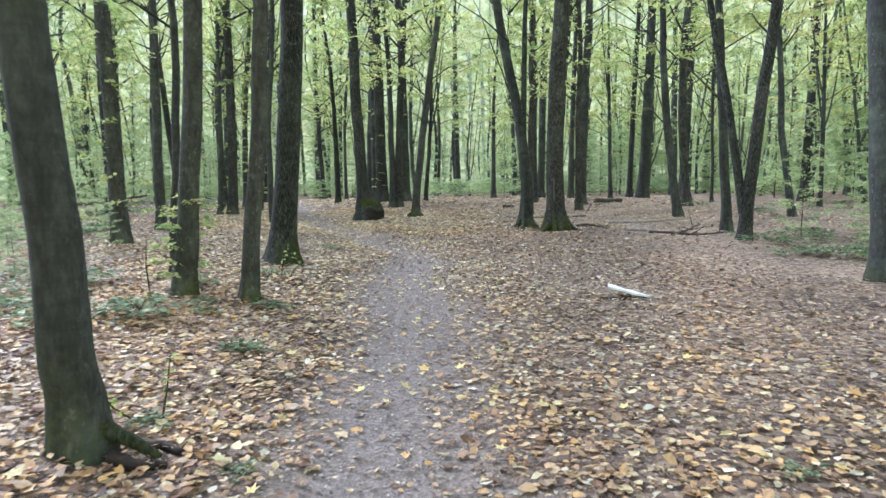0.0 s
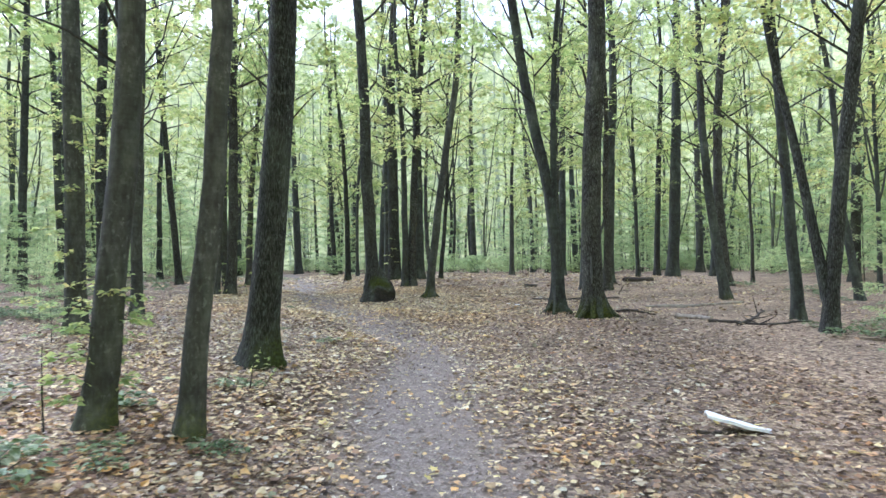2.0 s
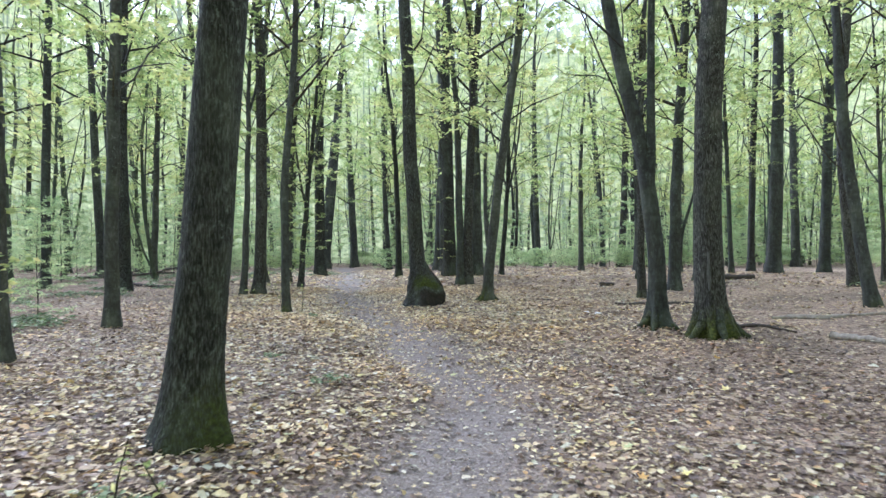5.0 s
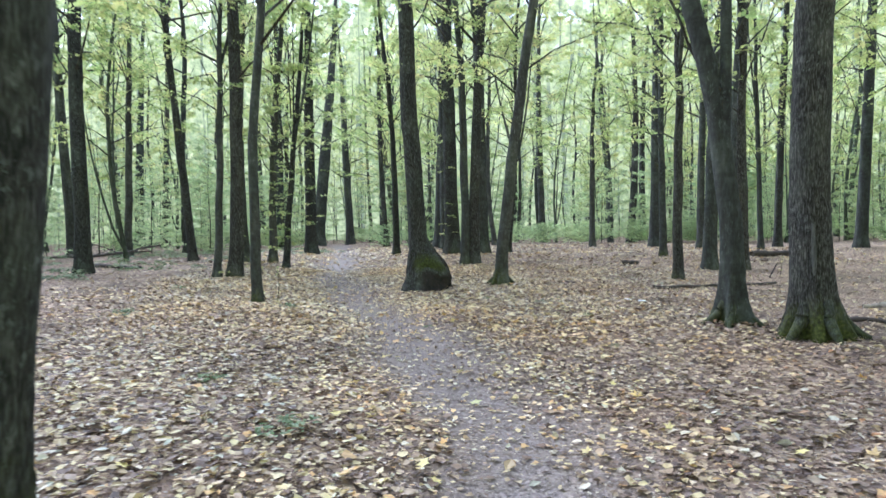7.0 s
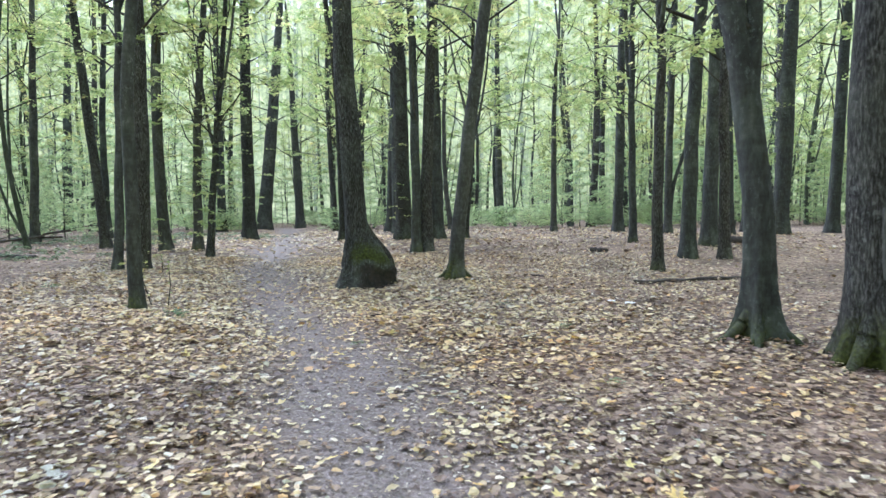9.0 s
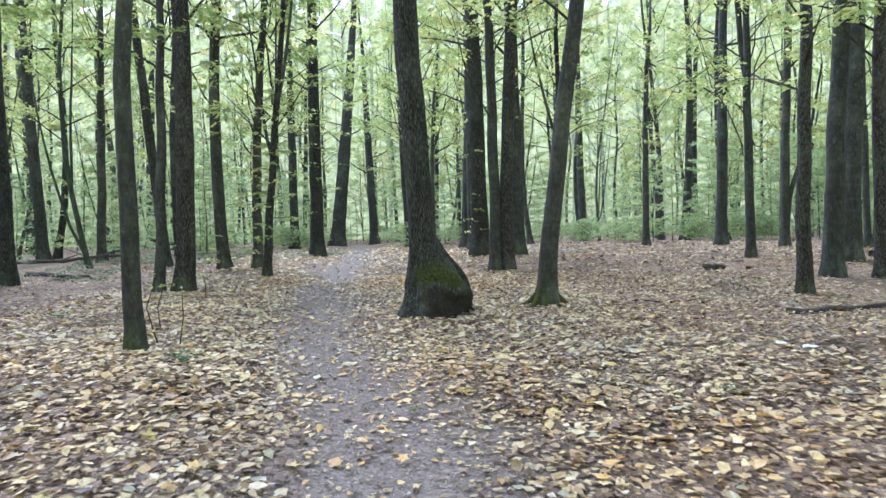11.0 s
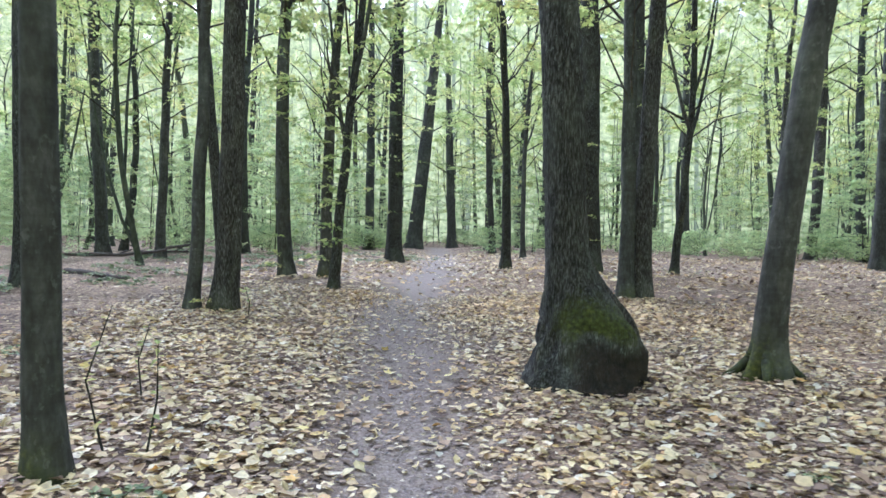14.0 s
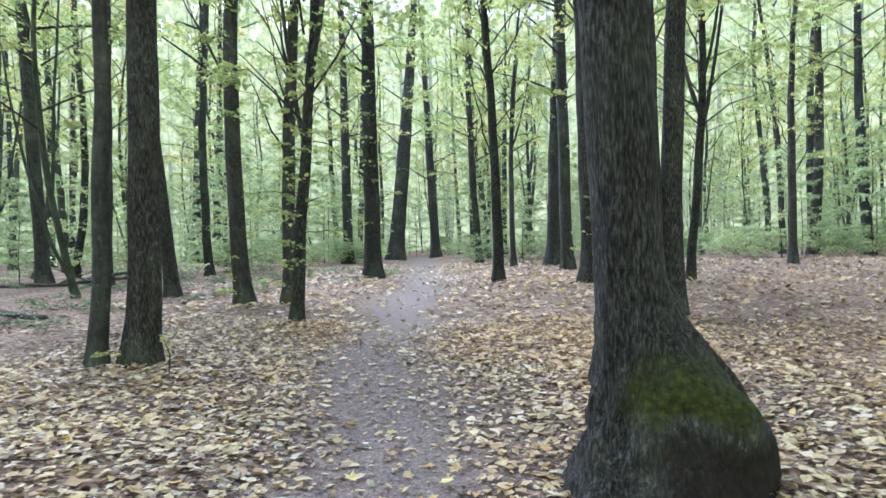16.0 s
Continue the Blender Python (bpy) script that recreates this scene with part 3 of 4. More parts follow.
def tree(x, y, r, mid, top, bark=None, label="", height=None, start=None, crown=True, **shape):
    """A standing tree of the wood: foot at x, y; radius r at the height of mid; its line passes mid and top."""
    rng = tree_rng
    TREE_COUNT[0] += 1
    big = r > 0.125
    height = height or max((20 if big else 12 if r > 0.085 else 9.5) * rng.uniform(0.9, 1.1), top[2] + 2)
    near = y < 32 and abs(x) < 9
    if near:
        shape.setdefault("moss", 0.6)
        shape.setdefault("moss_top", 0.36)
    line = trunk_line(mid, top, height, 0.5 if big else 0.8, rng)
    v, q, mo = trunk_mesh(line, r, mid[2], height, 40 if shape.get("rings") else 20 if near else 10, rng, **shape)
    ob = thing("tree", x, y, label or ("tall slender tree with dark grey bark and yellowing leaves" if big else "thin young tree with dark bark and pale green leaves"), "tree", "trees of the wood")
    part("trunk", mesh_of("trunk", v, q, bark or (BARK_ROUGH if TREE_COUNT[0] % 3 == 0 else BARK_SMOOTH), attr=("moss", mo)), ob)
    if crown:
        if big:
            s0 = start or rng.uniform(4.6, 7.4)
            crowned(ob, line, r, height, s0, "near" if near and y < 28 else "canopy", rng, rng.uniform(0.85, 1.15))
        else:
            s0 = start or rng.uniform(2.7, 4.4)
            crowned(ob, line, r, height, s0, "young", rng, rng.uniform(0.85, 1.25))
        if y > 20 and not shape.get("rings") and r < 0.10 and TREE_COUNT[0] % 5 < 4:
            forks(ob, line, r, rng)
        if y < 48:
            limbs(ob, line, r, 2.6 if not big else 4.2, s0 + 3.0, 3 if big else 4, rng)
    return ob, line


def limbs(ob, line, r, low, high, n, rng):
    """Bare ascending limbs, each a part of its tree."""
    for _ in range(n):
        h = rng.uniform(low, max(high, low + 1))
        at = np.array([np.interp(h, line[:, 2], line[:, 0]), np.interp(h, line[:, 2], line[:, 1]), h])
        az, up, ln = rng.uniform(0, 6.28), rng.uniform(0.7, 1.15), rng.uniform(1.4, 3.4)
        g = np.linspace(0, 1, 9)
        way = np.array([math.cos(az) * math.cos(up), math.sin(az) * math.cos(up), math.sin(up)])
        pts = at + way * (g * ln)[:, None] + np.array([0, 0, 0.25]) * (g * g * ln)[:, None] + np.cumsum(rng.normal(0, 0.018, (9, 3)), axis=0) * ln
        v, q = tube(pts, max(0.010, min(0.028, r * 0.20)) * (1 - 0.8 * g), 6, cap=False)
        part("limb", mesh_of("limb", v, q, BARK_TWIG), ob)


def forks(ob, line, r, rng):
    """One to three steep stems that part from a slim trunk above head height."""
    for _ in range(int(rng.integers(1, 4))):
        h = rng.uniform(2.6, 5.0)
        at = np.array([np.interp(h, line[:, 2], line[:, 0]), np.interp(h, line[:, 2], line[:, 1]), h])
        az, ln, out = rng.uniform(0, 6.28), rng.uniform(3.5, 6.0), rng.uniform(0.7, 1.5)
        g = np.linspace(0, 1, 10)
        pts = at + np.stack([math.cos(az) * out * g ** 0.75, math.sin(az) * out * g ** 0.75, ln * g], 1) + np.cumsum(rng.normal(0, 0.025, (10, 3)), axis=0) * g[:, None]
        v, q = tube(pts, r * rng.uniform(0.4, 0.62) * (1 - 0.75 * g), 8, cap=False)
        part("fork", mesh_of("fork", v, q, BARK_SMOOTH, attr=("moss", np.zeros(len(v)))), ob)


def side_stem(ob, pts, r0, r1, bark, name="stem"):
    """A second stem that forks from a trunk."""
    pts = np.asarray(pts, float)
    s = np.linspace(0, 1, 24)
    k = np.linspace(0, 1, len(pts))
    fine = np.stack([np.interp(s, k, pts[:, c]) for c in range(3)], 1)
    for _ in range(3):
        fine[1:-1] = (fine[:-2] + 2 * fine[1:-1] + fine[2:]) / 4
    v, q = tube(fine, np.linspace(r0, r1, 24), 16)
    green = np.clip(0.75 - v[:, 2] * 1.2, 0, 0.6) if name == "root" else np.zeros(len(v))
    return part(name, mesh_of(name, v, q, bark, attr=("moss", green)), ob)


def sprigs(ob, line, heights, size=1.0):
    """Small leafy shoots straight out of a trunk."""
    line = np.asarray(line)
    for h in heights:
        wood, leaves = SPRIG[int(tree_rng.integers(4))]
        at = [np.interp(h, line[:, 2], line[:, k]) for k in range(2)]
        m = Matrix.LocRotScale((at[0], at[1], h), Euler((0, 0, tree_rng.uniform(0, 6.28))), (size,) * 3)
        shoot = part("shoot", wood, ob, m=m)
        part("foliage", leaves, shoot)


# ---- the trees that stand along the walk
leaning, _ = tree(-1.66, 3.01, 0.106, (-0.07, -0.04, 1.21), (-0.10, -0.06, 2.07), bark=BARK_SMOOTH, label="leaning grey trunk beside the path with mossy foot", height=16, rings=26, moss=0.5, moss_top=0.9)
tree(5.47, 7.69, 0.205, (-0.08, 0.06, 1.69), (-0.17, 0.12, 3.34))
sprigs(*tree(-2.64, 6.52, 0.097, (0.13, 0.09, 1.65), (0.19, 0.13, 2.97), bark=BARK_SMOOTH, label="grey trunk with moss and small shoots at its foot", height=15, rings=26, moss=0.9, moss_top=0.45), (0.12, 0.3, 0.45, 0.6, 0.7, 0.8), 0.75)
tree(-3.25, 7.71, 0.048, (0.08, 0.06, 1.5), (0.13, 0.10, 2.7), bark=BARK_SMOOTH, label="thin dark young trunk leaning beside a thicker one", height=11, rings=18)
tree(-1.97, 6.52, 0.079, (0.16, 0.08, 1.88), (0.22, 0.11, 3.00), bark=BARK_SMOOTH, label="smooth brown-grey trunk that leans over the leaves", height=15, rings=26)
sprigs(*tree(-2.33, 9.18, 0.163, (0.18, 0.06, 2.16), (0.26, 0.09, 3.98), bark=BARK_ROUGH, label="large oak with furrowed dark bark and moss at its foot", height=22, rings=34, flare=0.5, lobes=4, lobe_size=0.25, moss=0.9, moss_top=0.6), (0.1,), 0.5)
sprigs(*tree(-5.75, 11.31, 0.134, (-0.03, -0.02, 2.04), (-0.08, -0.05, 4.47)), (0.5, 0.9, 1.4, 1.9, 2.4, 2.9, 3.4), 1.1)
tree(-6.22, 13.95, 0.094, (0.02, 0.01, 2.76), (0.06, 0.03, 5.92))
tree(-11.52, 27.50, 0.130, (-0.28, -0.12, 3.27), (-0.49, -0.22, 5.81))
tree(-15.57, 23.95, 0.134, (0.01, 0.01, 3.88), (0.07, 0.05, 8.91))
tree(-18.41, 30.74, 0.174, (-0.20, -0.13, 4.36), (-0.36, -0.23, 8.77))
low_fork, _ = tree(5.78, 12.20, 0.108, (0.16, -0.03, 1.88), (0.46, -0.12, 4.66), bark=BARK_ROUGH, label="dark tree that forks low into two stems", height=19, rings=24, moss=0.3)
reaching, _ = tree(6.20, 13.92, 0.094, (-0.12, 0.06, 2.49), (-0.30, 0.16, 5.55))
tree(9.79, 17.88, 0.093, (-0.23, 0.14, 1.75), (-0.32, 0.19, 2.47))
tree(14.54, 25.87, 0.160, (0.11, -0.07, 3.80), (0.21, -0.12, 8.98))
tree(12.94, 22.00, 0.063, (-0.00, 0.00, 3.42), (-0.10, 0.06, 7.82))
tree(7.01, 19.01, 0.116, (-0.33, 0.13, 2.47), (-0.53, 0.22, 7.07))
tree(9.30, 24.40, 0.153, (-0.25, 0.10, 3.76), (0.00, -0.00, 8.73))
tree(9.90, 32.0, 0.25, (0.17, -0.06, 4.36), (0.31, -0.10, 10.49))
tree(8.30, 32.00, 0.082, (-0.11, 0.03, 4.62), (-0.20, 0.06, 10.00))
tree(10.96, 26.17, 0.054, (-0.05, 0.02, 3.88), (-0.12, 0.05, 7.09))
tree(16.64, 46.58, 0.239, (-0.04, 0.02, 4.43), (-0.09, 0.03, 12.27))
tree(-4.46, 16.48, 0.072, (-0.01, -0.04, 1.48), (0.00, -0.06, 2.60), bark=BARK_SMOOTH, label="slim dark trunk with a green foot near the path", height=14, rings=24, moss=0.8, moss_top=0.3)
tree(-11.85, 22.55, 0.180, (-0.05, -0.01, 3.07), (-0.09, -0.01, 6.07))
tree(-15.54, 29.98, 0.122, (0.08, 0.06, 4.00), (0.18, 0.14, 8.62))
tree(-7.60, 21.40, 0.080, (0.08, 0.04, 2.12), (0.15, 0.07, 4.60))
sprigs(*tree(-7.25, 21.60, 0.150, (0.07, 0.05, 2.14), (0.08, 0.06, 4.63)), (0.15,), 0.6)
sprigs(*tree(-9.19, 26.51, 0.141, (-0.11, -0.09, 2.67), (-0.03, -0.06, 6.49)), (0.15, 0.7, 1.5, 2.4, 3.2, 3.9), 1.05)
sprigs(*tree(-8.41, 26.75, 0.115, (0.04, 0.02, 2.32), (0.28, 0.15, 6.55)), (0.9, 1.3, 1.6, 2.0, 2.3, 2.7, 3.0, 3.4, 3.8, 4.3), 1.1)
sprigs(*tree(-7.24, 24.84, 0.082, (0.19, 0.06, 2.52), (0.47, 0.18, 5.79)), (0.5, 0.8, 1.3, 1.6, 1.9, 2.3, 2.7, 3.1, 3.5, 4.0), 1.1)
sprigs(*tree(-15.95, 46.59, 0.223, (-0.00, -0.00, 6.88), (-0.07, -0.03, 14.81)), (3.0, 4.0), 0.9)
tree(-22.62, 59.87, 0.191, (-0.21, -0.10, 4.56), (-0.33, -0.15, 7.52))
sprigs(*tree(-9.69, 34.27, 0.234, (-0.02, -0.01, 4.17), (0.00, 0.00, 8.46)), (1.5, 2.6, 3.2, 3.9, 4.6), 1.2)
tree(-16.25, 54.77, 0.439, (0.67, 0.24, 6.92), (1.52, 0.54, 16.75))
tree(-15.68, 62.43, 0.302, (-0.32, -0.09, 8.03), (-0.56, -0.16, 15.31))
tree(-5.40, 31.79, 0.120, (-0.01, -0.00, 2.21), (-0.21, -0.04, 7.00))
tree(-10.62, 63.57, 0.172, (0.19, 0.03, 8.56), (0.42, 0.07, 14.94))
tree(-6.23, 39.78, 0.085, (0.00, 0.00, 4.70), (0.37, 0.06, 9.32))
tree(-8.68, 45.27, 0.146, (-0.26, -0.06, 4.38), (-0.36, -0.08, 9.14))
sprigs(*tree(-4.77, 40.29, 0.278, (0.16, 0.01, 4.67), (0.42, 0.04, 9.94)), (1.2, 1.6), 0.9)
tree(-21.12, 60.53, 0.171, (0.26, 0.11, 6.67), (0.38, 0.16, 11.77))
tree(-1.84, 25.33, 0.138, (0.06, 0.00, 2.84), (0.18, 0.00, 5.28))
tree(-1.96, 31.00, 0.215, (-0.02, 0.00, 3.20), (-0.06, 0.00, 7.00), bark=BARK_SMOOTH)
tree(-2.08, 25.23, 0.112, (-0.02, -0.00, 2.84), (-0.04, -0.00, 5.29))
sprigs(*tree(-3.03, 30.54, 0.240, (-0.07, -0.01, 4.38), (-0.12, -0.01, 7.30)), (0.6, 0.9, 1.3, 1.6, 3.0), 0.9)
tree(-4.03, 36.48, 0.170, (-0.05, -0.01, 5.68), (-0.08, -0.01, 9.68))
tree(1.06, 54.49, 0.226, (-0.18, 0.02, 6.45), (-0.17, 0.02, 14.48))
tree(-0.98, 31.13, 0.088, (0.20, -0.02, 2.42), (0.35, -0.04, 4.88))
tree(5.45, 50.83, 0.140, (-0.05, 0.01, 4.20), (-0.34, 0.08, 8.44))
tree(2.90, 38.5, 0.120, (0.00, -0.00, 3.44), (0.10, -0.02, 7.40))
tree(6.57, 49.90, 0.216, (0.31, -0.08, 5.35), (0.30, -0.08, 12.02))
tree(8.40, 48.37, 0.202, (-0.23, 0.08, 5.06), (-0.27, 0.09, 11.37))
tree(-39.12, 47.38, 0.160, (0.04, 0.04, 6.23), (-0.01, -0.02, 15.06))
tree(-37.69, 48.99, 0.165, (0.04, 0.04, 8.15), (0.06, 0.07, 13.62))
tree(-31.10, 54.86, 0.321, (0.09, 0.07, 5.40), (0.58, 0.42, 18.65))
tree(-36.96, 49.75, 0.167, (0.18, 0.19, 8.23), (0.32, 0.33, 13.81))
tree(2.95, 21.90, 0.096, (0.01, -0.00, 2.23), (0.04, -0.02, 4.18))
tree(4.32, 24.38, 0.158, (0.05, -0.02, 2.00), (0.18, -0.07, 5.10))
tree(5.80, 27.20, 0.190, (0.06, -0.03, 2.51), (0.13, -0.05, 5.23))
tree(5.11, 24.23, 0.114, (-0.03, 0.01, 2.47), (-0.06, 0.03, 4.01))
tree(4.01, 28.31, 0.099, (-0.03, 0.01, 2.91), (-0.06, 0.02, 6.39))
tree(5.68, 38.0, 0.202, (0.06, -0.01, 3.61), (0.13, -0.03, 8.55))
tree(9.13, 59.23, 0.224, (-0.07, 0.01, 6.87), (0.15, -0.03, 12.86))
crossed, _ = tree(6.73, 34.13, 0.141, (0.02, -0.01, 2.94), (0.18, -0.06, 8.10))
forked, _ = tree(1.98, 15.24, 0.123, (-0.04, 0.01, 1.58), (-0.34, 0.11, 3.50), bark=BARK_SMOOTH, label="forked tree with spreading roots, beside a thicker trunk", height=19, rings=30, flare=0.15, lobes=5, lobe_size=1.15, moss=0.7, moss_top=0.35)
scarred, scarred_line = tree(2.59, 14.48, 0.190, (-0.06, 0.03, 1.57), (-0.03, 0.02, 3.10), bark=BARK_ROUGH, label="thick grey trunk with a scar of bare wood and mossy roots", height=23, rings=34, flare=0.22, lobes=6, lobe_size=0.62, moss=1.0, moss_top=0.5)
swollen, _ = tree(-2.51, 19.60, 0.168, (-0.05, -0.01, 1.85), (-0.14, -0.02, 3.32), bark=BARK_ROUGH, label="large oak with a swollen mossy root beside the path", height=23, rings=44, flare=0.80, lobes=5, lobe_size=0.22, moss=0.25, moss_top=0.5, bulge=(-0.12, 0.38))
slanting, _ = tree(-0.92, 20.08, 0.111, (0.19, -0.01, 1.90), (0.54, -0.04, 4.45), bark=BARK_SMOOTH, label="slanting grey trunk with a mossy foot", height=17, rings=28, flare=0.45, lobes=4, lobe_size=0.5, moss=1.0, moss_top=0.55)
tree(-25.45, 48.94, 0.170, (0.30, 0.19, 8.14), (0.44, 0.27, 13.70))
tree(12.34, 33.22, 0.188, (0.20, -0.10, 5.42), (0.30, -0.15, 8.59))
tree(-11.04, 54.77, 0.191, (0.02, 0.00, 10.66), (0.11, 0.02, 16.82))
tree(10.40, 36.02, 0.136, (0.22, -0.08, 7.26), (0.32, -0.12, 9.61))
side_stem(reaching, [(-0.12, 0.06, 2.75), (-0.6, -0.1, 3.15), (-1.15, -0.3, 3.55), (-2.2, -0.5, 4.35), (-3.4, -0.6, 5.0)], 0.024, 0.006, BARK_TWIG, "limb")
side_stem(reaching, [(-0.11, 0.05, 2.3), (0.15, -0.1, 1.95), (0.38, -0.2, 1.35), (0.50, -0.25, 0.9)], 0.016, 0.005, BARK_TWIG, "limb")
side_stem(forked, [(-0.10, 0.04, 1.9), (-0.06, 0.02, 2.6), (-0.05, 0.02, 3.5), (-0.02, 0.05, 5.5), (0.3, 0.1, 8.5), (0.5, 0.1, 13)], 0.085, 0.03, BARK_SMOOTH)
side_stem(leaning, [(0.02, -0.02, 0.16), (0.16, -0.03, 0.09), (0.27, -0.02, 0.03), (0.36, 0.0, -0.05)], 0.05, 0.02, BARK_ROUGH, "root")

for way, ln, thick in ((radians(195), 0.50, 0.065), (radians(250), 0.36, 0.06), (radians(320), 0.40, 0.06), (radians(20), 0.38, 0.055)):
    cx, cy = math.cos(way), math.sin(way)
    side_stem(forked, [(cx * 0.06, cy * 0.06, 0.34), (cx * 0.16, cy * 0.16, 0.15), (cx * 0.30, cy * 0.30, 0.05), (cx * ln, cy * ln, -0.03)], thick, 0.025, BARK_SMOOTH, "root")
for way, ln in ((radians(190), 0.36), (radians(262), 0.28), (radians(350), 0.34)):
    cx, cy = math.cos(way), math.sin(way)
    side_stem(slanting, [(cx * 0.05, cy * 0.05, 0.30), (cx * 0.12, cy * 0.12, 0.14), (cx * 0.22, cy * 0.22, 0.05), (cx * ln, cy * ln, -0.04)], 0.06, 0.022, BARK_SMOOTH, "root")
for way, ln in ((radians(215), 0.52), (radians(275), 0.46), (radians(335), 0.56)):
    cx, cy = math.cos(way), math.sin(way)
    side_stem(scarred, [(cx * 0.12, cy * 0.12, 0.42), (cx * 0.24, cy * 0.24, 0.18), (cx * 0.38, cy * 0.38, 0.06), (cx * ln, cy * ln, -0.04)], 0.085, 0.03, BARK_ROUGH, "root")


def scar(ob, line, turn, low, high, width, radius):
    """A strip of bare pale wood where the bark has come off."""
    rng = np.random.default_rng(8)
    hs = np.linspace(low, high, 16)
    half = width * np.sin(np.linspace(0.15, math.pi - 0.15, 16)) ** 0.5 * rng.uniform(0.7, 1.2, 16)
    v = []
    for h, w in zip(hs, half):
        cx, cy = (np.interp(h, line[:, 2], line[:, k]) for k in range(2))
        for g in np.linspace(-1, 1, 5):
            a, rr = turn + g * w / radius, radius * (1.0 if abs(g) < 0.9 else 0.95)
            v.append((cx + rr * math.cos(a), cy + rr * math.sin(a), h))
    q = [(i * 5 + j, i * 5 + j + 1, i * 5 + j + 6, i * 5 + j + 5) for i in range(15) for j in range(4)]
    part("scar", mesh_of("scar", v, q, BARE_WOOD), ob, "strip of bare grey wood")


stub_v, stub_q = tube([(-0.06, -0.13, 2.10), (-0.042, -0.160, 2.115), (-0.030, -0.182, 2.125)], (0.05, 0.042, 0.034), 12)
part("branch_stub", mesh_of("branch_stub", stub_v, stub_q, BARE_WOOD, attr=("moss", np.zeros(len(stub_v)))), leaning, "pale cut stub of a branch")
side_stem(swollen, [(0.12, 0.07, 1.05), (0.19, 0.10, 0.90), (0.27, 0.13, 0.77), (0.37, 0.16, 0.64), (0.47, 0.18, 0.52), (0.54, 0.19, 0.38), (0.56, 0.19, 0.18), (0.56, 0.19, -0.1)], 0.045, 0.065, BARK_ROUGH, "root")
scar(scarred, scarred_line, radians(-108), 0.66, 1.2, 0.028, 0.226)
side_stem(crossed, [(0.05, 0, 0.4), (0.14, -0.02, 1.75), (0.50, -0.08, 2.9), (0.78, -0.12, 3.9), (1.1, -0.2, 6)], 0.09, 0.03, BARK_SMOOTH)
side_stem(low_fork, [(-0.02, 0.01, 0.5), (-0.08, 0.04, 0.95), (-0.37, 0.20, 3.0), (-0.66, 0.36, 4.6), (-1.0, 0.5, 8), (-1.3, 0.7, 14)], 0.095, 0.03, BARK_ROUGH)


# ---- the wood beyond: stems and saplings thinned out where the floor lies open
def open_floor(x, y):
    if abs(x - float(path_x(y))) < 2.5 and y < 62:
        return True
    return -(8 + 0.2 * max(y, 0)) < x < 8 + 0.22 * max(y, 0) and -6 < y < 44


far_rng = np.random.default_rng(5)
far_trunks = []
for k in range(7):
    fr = (0.055, 0.07, 0.085, 0.10, 0.14, 0.17, 0.08)[k]
    fh = (9, 11, 13, 18, 20, 21, 14)[k]
    lean = far_rng.normal(0, 0.42 if k not in (4, 5) else 0.25, 4)
    fl = trunk_line((lean[0], lean[1], 3.5), (lean[0] + lean[2], lean[1] + lean[3], 8), fh, 1.1, far_rng)
    fv, fq, fm = trunk_mesh(fl, fr, 1.5, fh, 9, far_rng)
    stems = [(fv, fq)]
    for f in range((0, 2, 3, 1, 0, 0, 3)[k]):
        h0, az, out = far_rng.uniform(0.3, 3.2), far_rng.uniform(0, 6.28), far_rng.uniform(0.6, 1.6)
        g = np.linspace(0, 1, 9)
        foot = np.array([np.interp(h0, fl[:, 2], fl[:, 0]), np.interp(h0, fl[:, 2], fl[:, 1]), h0])
        bow = np.stack([math.cos(az) * out * g ** 0.7, math.sin(az) * out * g ** 0.7, 6.5 * g], 1) + np.cumsum(far_rng.normal(0, 0.03, (9, 3)), axis=0) * g[:, None]
        stems.append(tube(foot + bow, fr * 0.62 * (1 - 0.75 * g), 7, cap=False))
    fv, fq = join(stems)
    fm = np.concatenate([fm, np.zeros(len(fv) - len(fm))])
    # all but the fifth stem take the bark paled for haze
    far_trunks.append((mesh_of("far_trunk", fv, fq, (BARK_HAZED, BARK_SMOOTH)[k == 4], attr=("moss", fm)), fl, fr, fh))
placed = [(o.location.x, o.location.y) for o in bpy.data.objects if o.name.startswith("tree")]
count = 0
while count < 225:
    ang, dist = far_rng.uniform(-0.78, 1.12) if count < 185 else far_rng.uniform(-0.85, -0.18), 14 + 76 * math.sqrt(far_rng.uniform(0, 1))
    fx, fy = -1 - dist * math.sin(ang), 4 + dist * math.cos(ang)
    if open_floor(fx, fy) or min((fx - a) ** 2 + (fy - b) ** 2 for a, b in placed) < 4:
        continue
    placed.append((fx, fy))
    count += 1
    me, fl, fr, fh = far_trunks[int(far_rng.integers(7))]
    ob = thing("tree", fx, fy, "distant slender tree with dark bark among green understory", "tree", "distant trees", turn=far_rng.uniform(0, 6.28))
    part("trunk", me, ob)
    if fr > 0.12:
        crowned(ob, fl, fr, fh, far_rng.uniform(4.5, 8), "canopy", far_rng, far_rng.uniform(0.8, 1.2))
    else:
        crowned(ob, fl, fr, fh, far_rng.uniform(2.0, 4.0), "young", far_rng, far_rng.uniform(0.9, 1.35))
for bx, by in ((-5, -7), (3, -6), (7, -1), (-7, 1), (-9, -4), (5, -12), (-2, -14), (10, -8), (-13, 5), (11, 3), (-12, -12), (0, -22), (-16, -2), (15, -3), (9, -18), (-8, -20)):
    me, fl, fr, fh = far_trunks[int(far_rng.integers(3, 6))]
    ob = thing("tree", bx, by, "slender tree with dark bark behind the start of the walk", "tree", "distant trees", turn=far_rng.uniform(0, 6.28))
    part("trunk", me, ob)
    crowned(ob, fl, fr, fh, far_rng.uniform(5, 8), "canopy", far_rng)

